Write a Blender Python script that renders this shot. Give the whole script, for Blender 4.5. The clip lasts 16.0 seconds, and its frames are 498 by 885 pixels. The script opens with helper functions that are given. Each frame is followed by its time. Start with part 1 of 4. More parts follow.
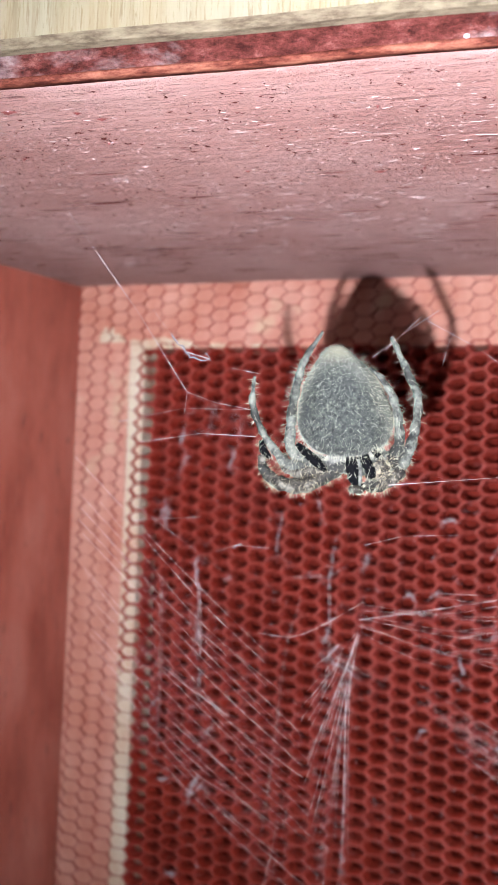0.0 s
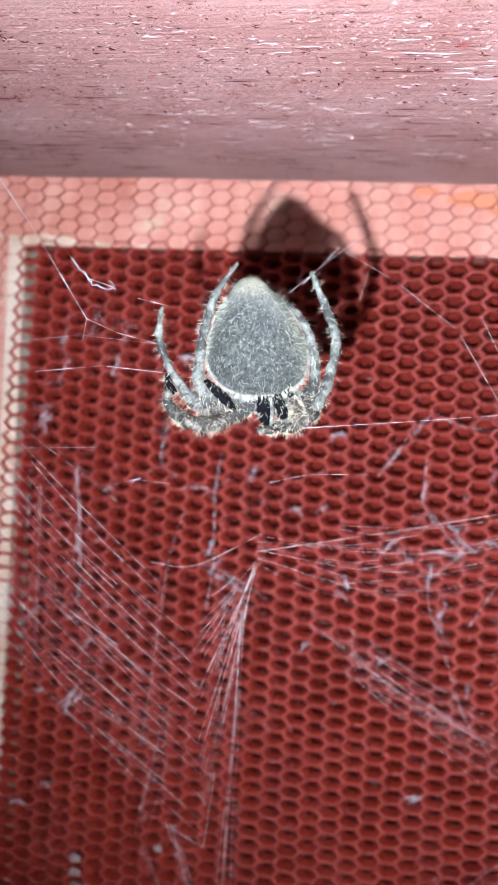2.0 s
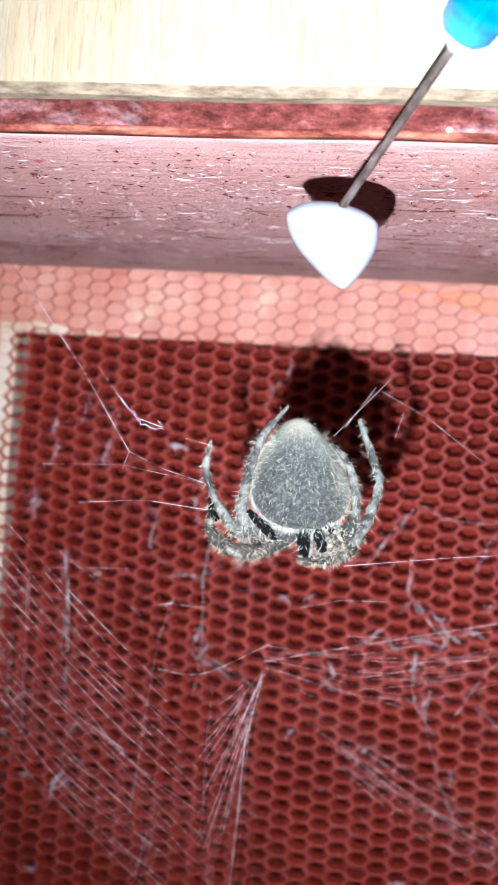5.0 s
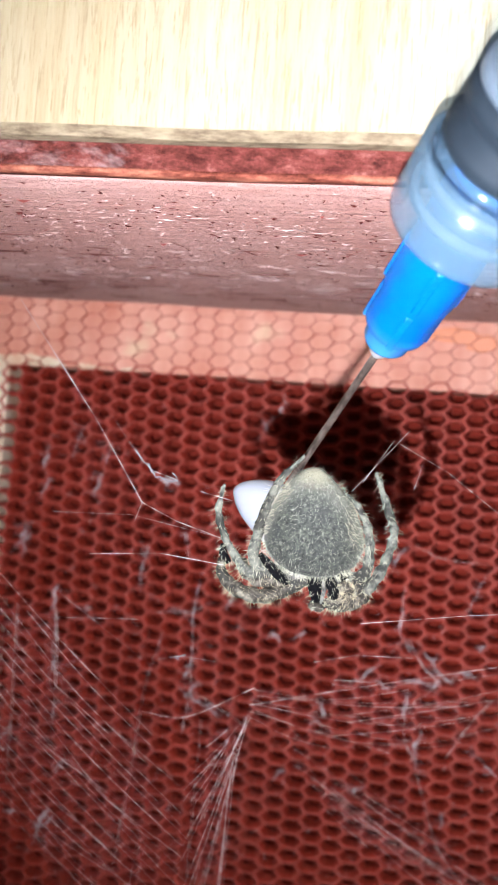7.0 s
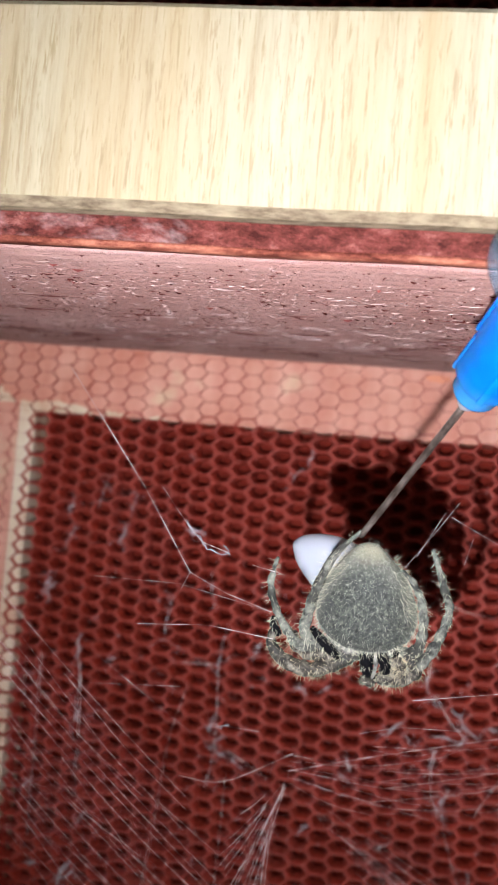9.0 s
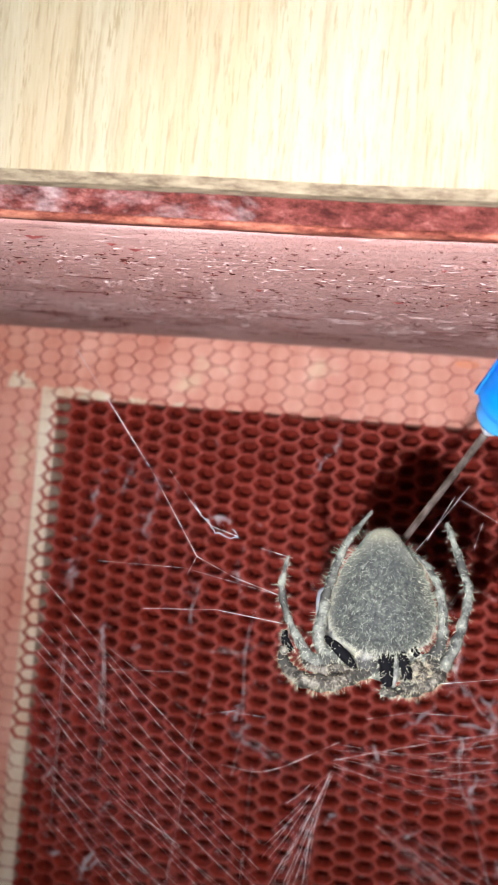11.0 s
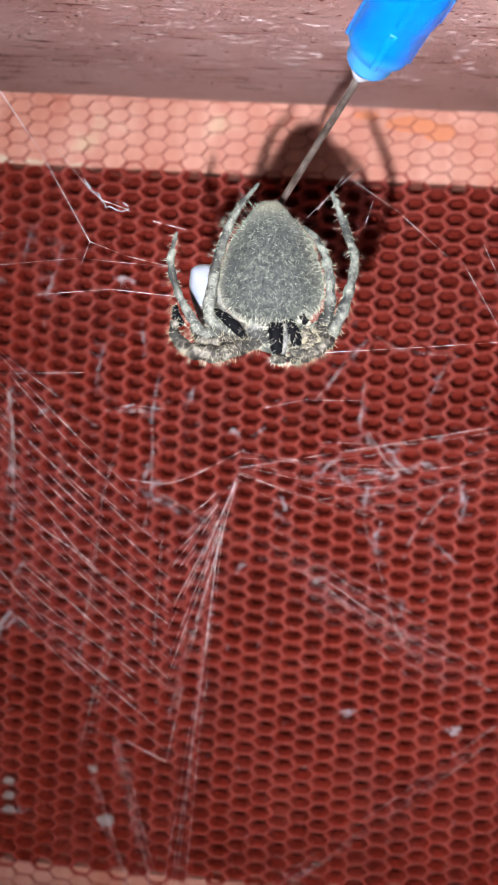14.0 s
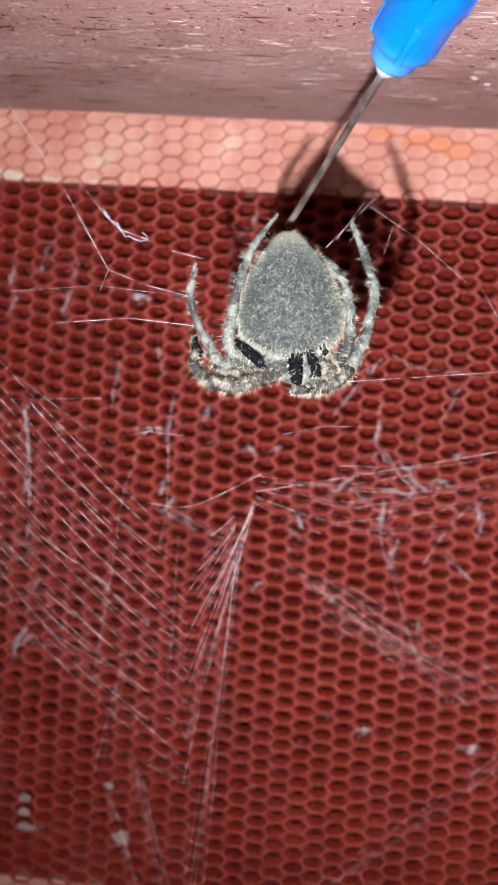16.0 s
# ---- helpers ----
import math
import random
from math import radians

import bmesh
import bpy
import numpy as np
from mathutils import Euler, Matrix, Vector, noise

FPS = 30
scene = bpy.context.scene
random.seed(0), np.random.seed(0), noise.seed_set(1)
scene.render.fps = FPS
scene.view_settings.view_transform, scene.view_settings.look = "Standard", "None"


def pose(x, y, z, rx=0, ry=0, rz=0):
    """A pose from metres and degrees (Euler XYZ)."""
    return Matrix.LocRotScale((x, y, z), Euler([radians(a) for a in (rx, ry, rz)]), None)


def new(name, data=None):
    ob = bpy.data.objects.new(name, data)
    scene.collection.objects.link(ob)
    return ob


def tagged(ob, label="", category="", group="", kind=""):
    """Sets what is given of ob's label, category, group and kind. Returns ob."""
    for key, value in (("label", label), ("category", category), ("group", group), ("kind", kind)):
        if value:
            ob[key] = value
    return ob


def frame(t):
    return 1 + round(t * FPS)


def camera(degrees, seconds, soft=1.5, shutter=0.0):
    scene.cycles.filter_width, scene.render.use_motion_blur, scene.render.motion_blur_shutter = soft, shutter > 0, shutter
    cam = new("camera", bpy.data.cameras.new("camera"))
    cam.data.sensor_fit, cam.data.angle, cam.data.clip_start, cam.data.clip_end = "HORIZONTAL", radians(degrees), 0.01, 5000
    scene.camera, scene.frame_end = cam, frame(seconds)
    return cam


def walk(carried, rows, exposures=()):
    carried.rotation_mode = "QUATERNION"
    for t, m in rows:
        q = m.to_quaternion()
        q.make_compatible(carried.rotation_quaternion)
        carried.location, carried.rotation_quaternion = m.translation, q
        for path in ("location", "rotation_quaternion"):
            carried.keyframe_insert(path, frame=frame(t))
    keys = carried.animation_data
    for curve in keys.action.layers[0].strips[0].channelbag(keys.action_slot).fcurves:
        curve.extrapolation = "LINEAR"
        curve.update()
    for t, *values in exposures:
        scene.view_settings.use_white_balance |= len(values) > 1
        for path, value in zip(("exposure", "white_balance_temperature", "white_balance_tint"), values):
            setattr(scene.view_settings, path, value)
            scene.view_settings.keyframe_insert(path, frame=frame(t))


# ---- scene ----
# A box of red-painted wood with a honeycomb screen at its back; an orb weaver hangs in the mouth of it.
# Millimetres in the builders, metres in the scene.
cam = camera(21.706, 16.0, soft=1.6)
cam.data.dof.use_dof = True
cam.data.dof.focus_distance = 0.122
cam.data.dof.aperture_fstop = 95
walk(cam, [
    (0.0, pose(0.09709, -0.22383, -0.03266, 93.66, -2.03, 18.53)),
    (0.2, pose(0.09667, -0.21961, -0.03243, 93.97, -2.03, 17.48)),
    (0.3, pose(0.09862, -0.21728, -0.03139, 93.97, -1.77, 16.52)),
    (0.5, pose(0.10372, -0.21622, -0.02900, 94.33, -1.83, 15.19)),
    (1.0, pose(0.09799, -0.21758, -0.02781, 94.27, -2.12, 13.75)),
    (1.5, pose(0.09059, -0.21129, -0.02451, 91.48, -2.67, 13.52)),
    (1.7, pose(0.08831, -0.20922, -0.02430, 89.66, -2.16, 13.50)),
    (2.0, pose(0.09083, -0.21837, -0.02675, 88.42, -3.14, 12.43)),
    (2.2, pose(0.09087, -0.21883, -0.02535, 88.09, -2.35, 12.23)),
    (2.5, pose(0.08887, -0.22260, -0.02142, 88.79, -3.58, 11.56)),
    (3.0, pose(0.08820, -0.22417, -0.01844, 89.32, -3.73, 10.62)),
    (3.5, pose(0.08920, -0.22425, -0.02107, 89.28, -3.69, 9.69)),
    (4.0, pose(0.08597, -0.22343, -0.02274, 89.54, -3.83, 9.70)),
    (4.2, pose(0.08350, -0.22381, -0.02161, 89.73, -3.73, 9.77)),
    (6.3, pose(0.08505, -0.22258, -0.01752, 91.03, -4.15, 10.35)),
    (6.5, pose(0.08528, -0.22179, -0.01751, 91.18, -4.19, 10.21)),
    (7.0, pose(0.08492, -0.22194, -0.01662, 91.41, -4.43, 10.09)),
    (7.5, pose(0.08500, -0.22263, -0.01635, 91.76, -4.43, 9.79)),
    (8.0, pose(0.08398, -0.22184, -0.01385, 92.15, -4.57, 9.68)),
    (8.5, pose(0.08298, -0.22136, -0.01277, 92.43, -4.84, 9.71)),
    (9.0, pose(0.07976, -0.22210, -0.01284, 92.59, -5.11, 10.07)),
    (9.2, pose(0.07923, -0.22078, -0.01256, 92.43, -5.08, 10.19)),
    (11.3, pose(0.07273, -0.22107, -0.01469, 92.09, -5.01, 9.16)),
    (11.5, pose(0.07712, -0.22306, -0.01720, 91.70, -4.53, 7.41)),
    (11.6, pose(0.07953, -0.22141, -0.01824, 91.34, -3.94, 6.65)),
    (11.7, pose(0.08102, -0.21852, -0.01937, 91.00, -3.86, 5.87)),
    (11.8, pose(0.08100, -0.21599, -0.02016, 90.95, -2.90, 5.70)),
    (12.0, pose(0.07929, -0.21715, -0.02063, 90.04, -3.58, 5.30)),
    (12.5, pose(0.07703, -0.21342, -0.02075, 88.90, -3.66, 5.47)),
    (13.0, pose(0.07679, -0.21348, -0.02113, 88.41, -3.67, 5.59)),
    (13.3, pose(0.07720, -0.21609, -0.02643, 88.00, -4.39, 6.30)),
    (13.5, pose(0.07629, -0.21704, -0.02618, 87.02, -3.59, 5.58)),
    (14.0, pose(0.07553, -0.22185, -0.02972, 85.94, -3.51, 5.63)),
    (14.5, pose(0.07492, -0.22481, -0.02895, 85.79, -3.63, 5.74)),
    (15.0, pose(0.07611, -0.22499, -0.02822, 85.77, -3.59, 5.81)),
    (15.5, pose(0.07568, -0.22381, -0.02988, 85.55, -3.39, 5.83)),
    (16.0, pose(0.07476, -0.22144, -0.02745, 86.07, -3.50, 6.18)),
], exposures=[
    (0.0, 0.32, 6200, 10), (1.0, 0.42, 6200, 10), (2.0, 0.48, 5800, 10), (4.2, 0.54, 5650, 10), (6.5, 0.3, 6500, 10), (7.0, 0.26, 6500, 10), (9.0, -0.14, 6600, 10),
    (11.3, 0.12, 6600, 10), (12.0, 0.5, 6350, 10), (12.5, 0.48, 6400, 10), (13.0, 0.44, 6500, 10), (14.0, 0.3, 6500, 10), (16.0, 0.3, 6500, 10),
])

# ---- light: faint daylight round the box; the main light is the phone's torch, which moves with the walk ----
world = bpy.data.worlds.new("world")
scene.world = world
world.use_nodes = True
wn = world.node_tree
sky = wn.nodes.new("ShaderNodeTexSky")
sky.sky_type = "NISHITA"
sky.sun_disc = False
sky.sun_elevation = radians(35)
sky.sun_rotation = radians(200)
wn.links.new(sky.outputs["Color"], wn.nodes["Background"].inputs["Color"])
wn.nodes["Background"].inputs["Strength"].default_value = 0.008
TORCH = 60000.0

MM = 0.001
rng = random.Random(7)


# ---- materials ----
def material(name, colour, rough=0.5, metal=0.0, spec=0.5):
    m = bpy.data.materials.new(name)
    m.use_nodes = True
    b = m.node_tree.nodes["Principled BSDF"]
    b.inputs["Base Color"].default_value = (*colour, 1)
    b.inputs["Roughness"].default_value = rough
    b.inputs["Metallic"].default_value = metal
    b.inputs["Specular IOR Level"].default_value = spec
    return m, m.node_tree.nodes, m.node_tree.links, b


def coords(nodes, links, scale=(1, 1, 1)):
    tc = nodes.new("ShaderNodeTexCoord")
    mp = nodes.new("ShaderNodeMapping")
    mp.inputs["Scale"].default_value = scale
    links.new(tc.outputs["Object"], mp.inputs["Vector"])
    return mp.outputs["Vector"]


def noise_tex(nodes, links, vec, scale, detail=4.0, rough=0.55, dist=0.0):
    n = nodes.new("ShaderNodeTexNoise")
    n.inputs["Scale"].default_value = scale
    n.inputs["Detail"].default_value = detail
    n.inputs["Roughness"].default_value = rough
    n.inputs["Distortion"].default_value = dist
    links.new(vec, n.inputs["Vector"])
    return n.outputs["Fac"]


def ramp(nodes, links, fac, stops):
    r = nodes.new("ShaderNodeValToRGB")
    el = r.color_ramp.elements
    while len(el) < len(stops):
        el.new(0.5)
    for e, (p, c) in zip(el, stops):
        e.position = p
        e.color = (*c, 1)
    links.new(fac, r.inputs["Fac"])
    return r.outputs["Color"]


def mix(nodes, links, fac, a, b, kind="MIX"):
    n = nodes.new("ShaderNodeMix")
    n.data_type = "RGBA"
    n.blend_type = kind
    for sock, v in ((n.inputs["Factor"], fac), (n.inputs["A"], a), (n.inputs["B"], b)):
        if isinstance(v, (int, float)):
            sock.default_value = v
        elif isinstance(v, tuple):
            sock.default_value = (*v, 1)
        else:
            links.new(v, sock)
    return n.outputs["Result"]


def bump(nodes, links, b, height, dist, strength=1.0, after=None):
    n = nodes.new("ShaderNodeBump")
    n.inputs["Distance"].default_value = dist
    n.inputs["Strength"].default_value = strength
    links.new(height, n.inputs["Height"])
    if after is not None:
        links.new(after, n.inputs["Normal"])
    links.new(n.outputs["Normal"], b.inputs["Normal"])
    return n.outputs["Normal"]


def red_paint():
    m, n, l, b = material("red_paint", (0.27, 0.085, 0.07), 0.42)
    b.inputs["Diffuse Roughness"].default_value = 1.0
    v = coords(n, l)
    vs = coords(n, l, (0.25, 1.6, 1.6))
    big = noise_tex(n, l, v, 45, 5, 0.6)
    streak = noise_tex(n, l, vs, 420, 6, 0.7, 0.4)
    col = ramp(n, l, big, [(0.3, (0.275, 0.12, 0.098)), (0.5, (0.365, 0.193, 0.166)), (0.7, (0.435, 0.265, 0.236))])
    chips = ramp(n, l, streak, [(0.0, (0, 0, 0)), (0.61, (0, 0, 0)), (0.72, (0.8, 0.8, 0.8))])
    col = mix(n, l, chips, col, (0.55, 0.4, 0.36))
    fine = noise_tex(n, l, vs, 900, 4, 0.7)
    dark = ramp(n, l, fine, [(0.0, (1, 1, 1)), (0.33, (1, 1, 1)), (0.39, (0, 0, 0))])
    col = mix(n, l, dark, col, (0.12, 0.03, 0.025))
    l.new(col, b.inputs["Base Color"])
    rr = n.new("ShaderNodeMapRange")
    rr.inputs["To Min"].default_value, rr.inputs["To Max"].default_value = 0.38, 0.66
    l.new(big, rr.inputs["Value"])
    l.new(rr.outputs["Result"], b.inputs["Roughness"])
    grain = noise_tex(n, l, v, 1700, 4, 0.7)
    nb = bump(n, l, b, streak, 0.0016, 0.9)
    nb = bump(n, l, b, fine, 0.0005, 0.8, nb)
    bump(n, l, b, grain, 0.0005, 0.7, nb)
    return m


def lip_red():
    m, n, l, b = material("stained_lip", (0.1, 0.025, 0.02), 0.8, spec=0.1)
    v = coords(n, l, (0.55, 1, 1))
    f = noise_tex(n, l, v, 620, 6, 0.8)
    col = ramp(n, l, f, [(0.36, (0.035, 0.007, 0.006)), (0.47, (0.085, 0.02, 0.016)), (0.56, (0.14, 0.037, 0.03)), (0.68, (0.26, 0.11, 0.095))])
    h = noise_tex(n, l, v, 1100, 5, 0.7)
    col = mix(n, l, ramp(n, l, h, [(0.32, (0.8, 0.8, 0.8)), (0.44, (0, 0, 0))]), col, (0.025, 0.005, 0.005))
    # chalky patches where the paint has rubbed off
    g = noise_tex(n, l, coords(n, l, (0.4, 1, 1)), 105, 6, 0.7, 0.4)
    sep = n.new("ShaderNodeSeparateXYZ")
    l.new(coords(n, l), sep.inputs["Vector"])
    along = n.new("ShaderNodeMapRange")
    along.inputs["From Min"].default_value, along.inputs["From Max"].default_value = 0.075, 0.045
    along.inputs["To Min"].default_value, along.inputs["To Max"].default_value = -0.13, 0.035
    l.new(sep.outputs["X"], along.inputs["Value"])
    more = n.new("ShaderNodeMath")
    l.new(g, more.inputs[0])
    l.new(along.outputs["Result"], more.inputs[1])
    g = more.outputs["Value"]
    chalk = mix(n, l, 1.0, ramp(n, l, g, [(0.45, (0, 0, 0)), (0.6, (0.95, 0.95, 0.95))]), ramp(n, l, h, [(0.36, (0.2, 0.2, 0.2)), (0.58, (1, 1, 1))]), "MULTIPLY")
    l.new(mix(n, l, chalk, col, (0.52, 0.4, 0.39)), b.inputs["Base Color"])
    bump(n, l, b, f, 0.0008, 0.8)
    return m


def wall_red():
    m, n, l, b = material("side_wall_paint", (0.34, 0.11, 0.08), 0.5)
    b.inputs["Diffuse Roughness"].default_value = 1.0
    f = noise_tex(n, l, coords(n, l, (1, 1, 0.5)), 70, 6, 0.65)
    g = noise_tex(n, l, coords(n, l, (1, 1, 0.3)), 500, 4, 0.7)
    col = ramp(n, l, f, [(0.34, (0.25, 0.05, 0.03)), (0.5, (0.39, 0.1, 0.064)), (0.66, (0.46, 0.16, 0.112))])
    col = mix(n, l, ramp(n, l, g, [(0.0, (1, 1, 1)), (0.3, (1, 1, 1)), (0.37, (0, 0, 0))]), col, (0.12, 0.03, 0.025))
    l.new(col, b.inputs["Base Color"])
    bump(n, l, b, g, 0.0008, 0.7)
    return m


def bare_edge():
    m, n, l, b = material("bare_frame_edge", (0.5, 0.4, 0.27), 0.6, spec=0.3)
    f = noise_tex(n, l, coords(n, l, (1, 1, 0.4)), 160, 5, 0.65)
    l.new(ramp(n, l, f, [(0.32, (0.58, 0.3, 0.19)), (0.48, (0.66, 0.52, 0.36)), (0.7, (0.74, 0.66, 0.5))]), b.inputs["Base Color"])
    return m


def worn_orange():
    m, n, l, b = material("worn_orange_edge", (0.4, 0.13, 0.06), 0.9, spec=0.05)
    f = noise_tex(n, l, coords(n, l, (0.35, 1, 1)), 520, 6, 0.75)
    l.new(ramp(n, l, f, [(0.38, (0.05, 0.011, 0.008)), (0.48, (0.16, 0.045, 0.03)), (0.62, (0.36, 0.14, 0.09))]), b.inputs["Base Color"])
    return m


def back_red():
    m, n, l, b = material("dark_back_board", (0.05, 0.01, 0.008), 0.9, spec=0.0)
    f = noise_tex(n, l, coords(n, l), 40, 5, 0.6)
    l.new(ramp(n, l, f, [(0.35, (0.115, 0.013, 0.008)), (0.65, (0.2, 0.026, 0.017))]), b.inputs["Base Color"])
    return m


def pine():
    m, n, l, b = material("bare_pine", (0.68, 0.54, 0.32), 0.62, spec=0.3)
    v = coords(n, l, (1, 1, 0.06))
    f = noise_tex(n, l, v, 800, 6, 0.7, 0.2)
    broad = noise_tex(n, l, v, 60, 3, 0.5)
    pores = noise_tex(n, l, coords(n, l, (1, 1, 0.07)), 2600, 4, 0.7, 0.3)
    col = ramp(n, l, f, [(0.36, (0.21, 0.175, 0.112)), (0.46, (0.29, 0.253, 0.172)), (0.6, (0.33, 0.3, 0.217))])
    col = mix(n, l, 0.35, col, ramp(n, l, broad, [(0.33, (0.3, 0.2, 0.085)), (0.45, (0.34, 0.295, 0.192)), (0.65, (0.37, 0.343, 0.27))]))
    pr = ramp(n, l, pores, [(0.0, (1, 1, 1)), (0.37, (0.75, 0.75, 0.75)), (0.45, (0, 0, 0))])
    col = mix(n, l, pr, col, (0.21, 0.16, 0.09))
    knot = noise_tex(n, l, coords(n, l, (1, 1, 0.05)), 55, 3, 0.6, 0.6)
    col = mix(n, l, ramp(n, l, knot, [(0.54, (0, 0, 0)), (0.7, (0.55, 0.55, 0.55))]), col, (0.28, 0.19, 0.08))
    dash = noise_tex(n, l, coords(n, l, (1, 1, 0.08)), 3000, 4, 0.7, 0.3)
    col = mix(n, l, ramp(n, l, dash, [(0.0, (1, 1, 1)), (0.36, (0.6, 0.6, 0.6)), (0.43, (0, 0, 0))]), col, (0.19, 0.145, 0.065))
    l.new(col, b.inputs["Base Color"])
    bump(n, l, b, pores, 0.0002, 0.5)
    return m


def dirty_shaded_pine():
    # grey-brown for dirt and for the shade under the bevel, both in the colour
    m, n, l, b = material("dirty_shaded_pine_edge", (0.16, 0.13, 0.09), 0.8, spec=0.1)
    f = noise_tex(n, l, coords(n, l, (0.3, 1, 1)), 1100, 5, 0.7)
    l.new(ramp(n, l, f, [(0.36, (0.09, 0.066, 0.042)), (0.5, (0.175, 0.138, 0.09)), (0.66, (0.25, 0.205, 0.135))]), b.inputs["Base Color"])
    bump(n, l, b, f, 0.0004, 0.6)
    return m


def pink_wood():
    m, n, l, b = material("stained_frame_wood", (0.6, 0.27, 0.19), 0.55, spec=0.35)
    f = noise_tex(n, l, coords(n, l), 70, 4, 0.6)
    g = noise_tex(n, l, coords(n, l, (1, 1, 0.15)), 420, 4, 0.6)
    col = ramp(n, l, f, [(0.35, (0.55, 0.19, 0.12)), (0.5, (0.62, 0.27, 0.19)), (0.62, (0.66, 0.31, 0.23)), (0.72, (0.7, 0.5, 0.33))])
    l.new(mix(n, l, 0.25, col, ramp(n, l, g, [(0.35, (0.42, 0.14, 0.09)), (0.65, (0.72, 0.45, 0.33))])), b.inputs["Base Color"])
    return m


def comb_red():
    m, n, l, b = material("red_honeycomb", (0.3, 0.05, 0.035), 0.55, spec=0.3)
    f = noise_tex(n, l, coords(n, l), 90, 5, 0.6)
    dust = noise_tex(n, l, coords(n, l, (1, 1, 0.6)), 75, 4, 0.7, 0.8)
    fleck = noise_tex(n, l, coords(n, l), 900, 2, 0.6)
    col = ramp(n, l, f, [(0.3, (0.235, 0.022, 0.012)), (0.55, (0.36, 0.037, 0.02)), (0.75, (0.42, 0.066, 0.042))])
    col = mix(n, l, ramp(n, l, dust, [(0.48, (0, 0, 0)), (0.72, (0.2, 0.2, 0.2))]), col, (0.36, 0.12, 0.11))
    col = mix(n, l, ramp(n, l, fleck, [(0.68, (0, 0, 0)), (0.76, (0.6, 0.6, 0.6))]), col, (0.5, 0.34, 0.34))
    # front rims: how brightly they catch light is set through their colour
    sep = n.new("ShaderNodeSeparateXYZ")
    l.new(coords(n, l), sep.inputs["Vector"])
    rim = n.new("ShaderNodeMapRange")
    rim.inputs["From Min"].default_value, rim.inputs["From Max"].default_value = 0.0002, 0.0
    rim.inputs["To Min"].default_value, rim.inputs["To Max"].default_value = 0.0, 0.75
    l.new(sep.outputs["Y"], rim.inputs["Value"])
    col = mix(n, l, rim.outputs["Result"], col, (0.28, 0.045, 0.03))
    l.new(col, b.inputs["Base Color"])
    g = noise_tex(n, l, coords(n, l), 1500, 3, 0.6)
    bump(n, l, b, g, 0.0002, 0.5)
    return m


def hide():
    m, n, l, b = material("spider_hide", (0.3, 0.31, 0.28), 0.75, spec=0.25)
    v = coords(n, l)
    f = noise_tex(n, l, v, 2200, 5, 0.75)
    s = noise_tex(n, l, v, 4200, 3, 0.6)
    broad = noise_tex(n, l, v, 330, 3, 0.6)
    col = ramp(n, l, f, [(0.38, (0.012, 0.014, 0.012)), (0.47, (0.03, 0.034, 0.03)), (0.56, (0.055, 0.061, 0.05)), (0.66, (0.12, 0.128, 0.1))])
    col = mix(n, l, ramp(n, l, broad, [(0.38, (0.5, 0.5, 0.5)), (0.56, (0, 0, 0))]), col, (0.036, 0.04, 0.038))
    col = mix(n, l, ramp(n, l, s, [(0.6, (0, 0, 0)), (0.72, (0.5, 0.5, 0.5))]), col, (0.26, 0.27, 0.24))
    spot = noise_tex(n, l, v, 1500, 2, 0.5)
    col = mix(n, l, ramp(n, l, spot, [(0.0, (1, 1, 1)), (0.3, (0.8, 0.8, 0.8)), (0.37, (0, 0, 0))]), col, (0.03, 0.033, 0.034))
    # paler at the very tip of the abdomen and along its rim
    sep = n.new("ShaderNodeSeparateXYZ")
    l.new(v, sep.inputs["Vector"])
    mr = n.new("ShaderNodeMapRange")
    mr.inputs["From Min"].default_value, mr.inputs["From Max"].default_value = -0.0009, 0.0006
    mr.inputs["To Min"].default_value, mr.inputs["To Max"].default_value = 0.0, 0.5
    l.new(sep.outputs["Z"], mr.inputs["Value"])
    col = mix(n, l, mr.outputs["Result"], col, (0.28, 0.24, 0.14))
    side = n.new("ShaderNodeMapRange")
    side.inputs["From Min"].default_value, side.inputs["From Max"].default_value = -0.0021, -0.0002
    side.inputs["To Min"].default_value, side.inputs["To Max"].default_value = 0.0, 0.5
    l.new(sep.outputs["Y"], side.inputs["Value"])
    col = mix(n, l, side.outputs["Result"], col, (0.29, 0.3, 0.24))
    l.new(col, b.inputs["Base Color"])
    bump(n, l, b, s, 0.00012, 0.8)
    return m


def leg_hide(name="spider_leg", stops=((0.36, (0.012, 0.013, 0.012)), (0.44, (0.055, 0.058, 0.05)), (0.54, (0.13, 0.135, 0.112)), (0.66, (0.2, 0.203, 0.165)), (0.77, (0.1, 0.07, 0.035)))):
    m, n, l, b = material(name, (0.45, 0.43, 0.34), 0.7, spec=0.3)
    v = coords(n, l)
    f = noise_tex(n, l, v, 850, 6, 0.8)
    col = ramp(n, l, f, stops)
    band = noise_tex(n, l, coords(n, l, (0.6, 0.6, 1)), 420, 2, 0.5)
    col = mix(n, l, ramp(n, l, band, [(0.38, (0.85, 0.85, 0.85)), (0.46, (0, 0, 0))]), col, (0.014, 0.014, 0.012))
    l.new(col, b.inputs["Base Color"])
    bump(n, l, b, noise_tex(n, l, v, 2500, 3), 0.0001, 0.8)
    return m


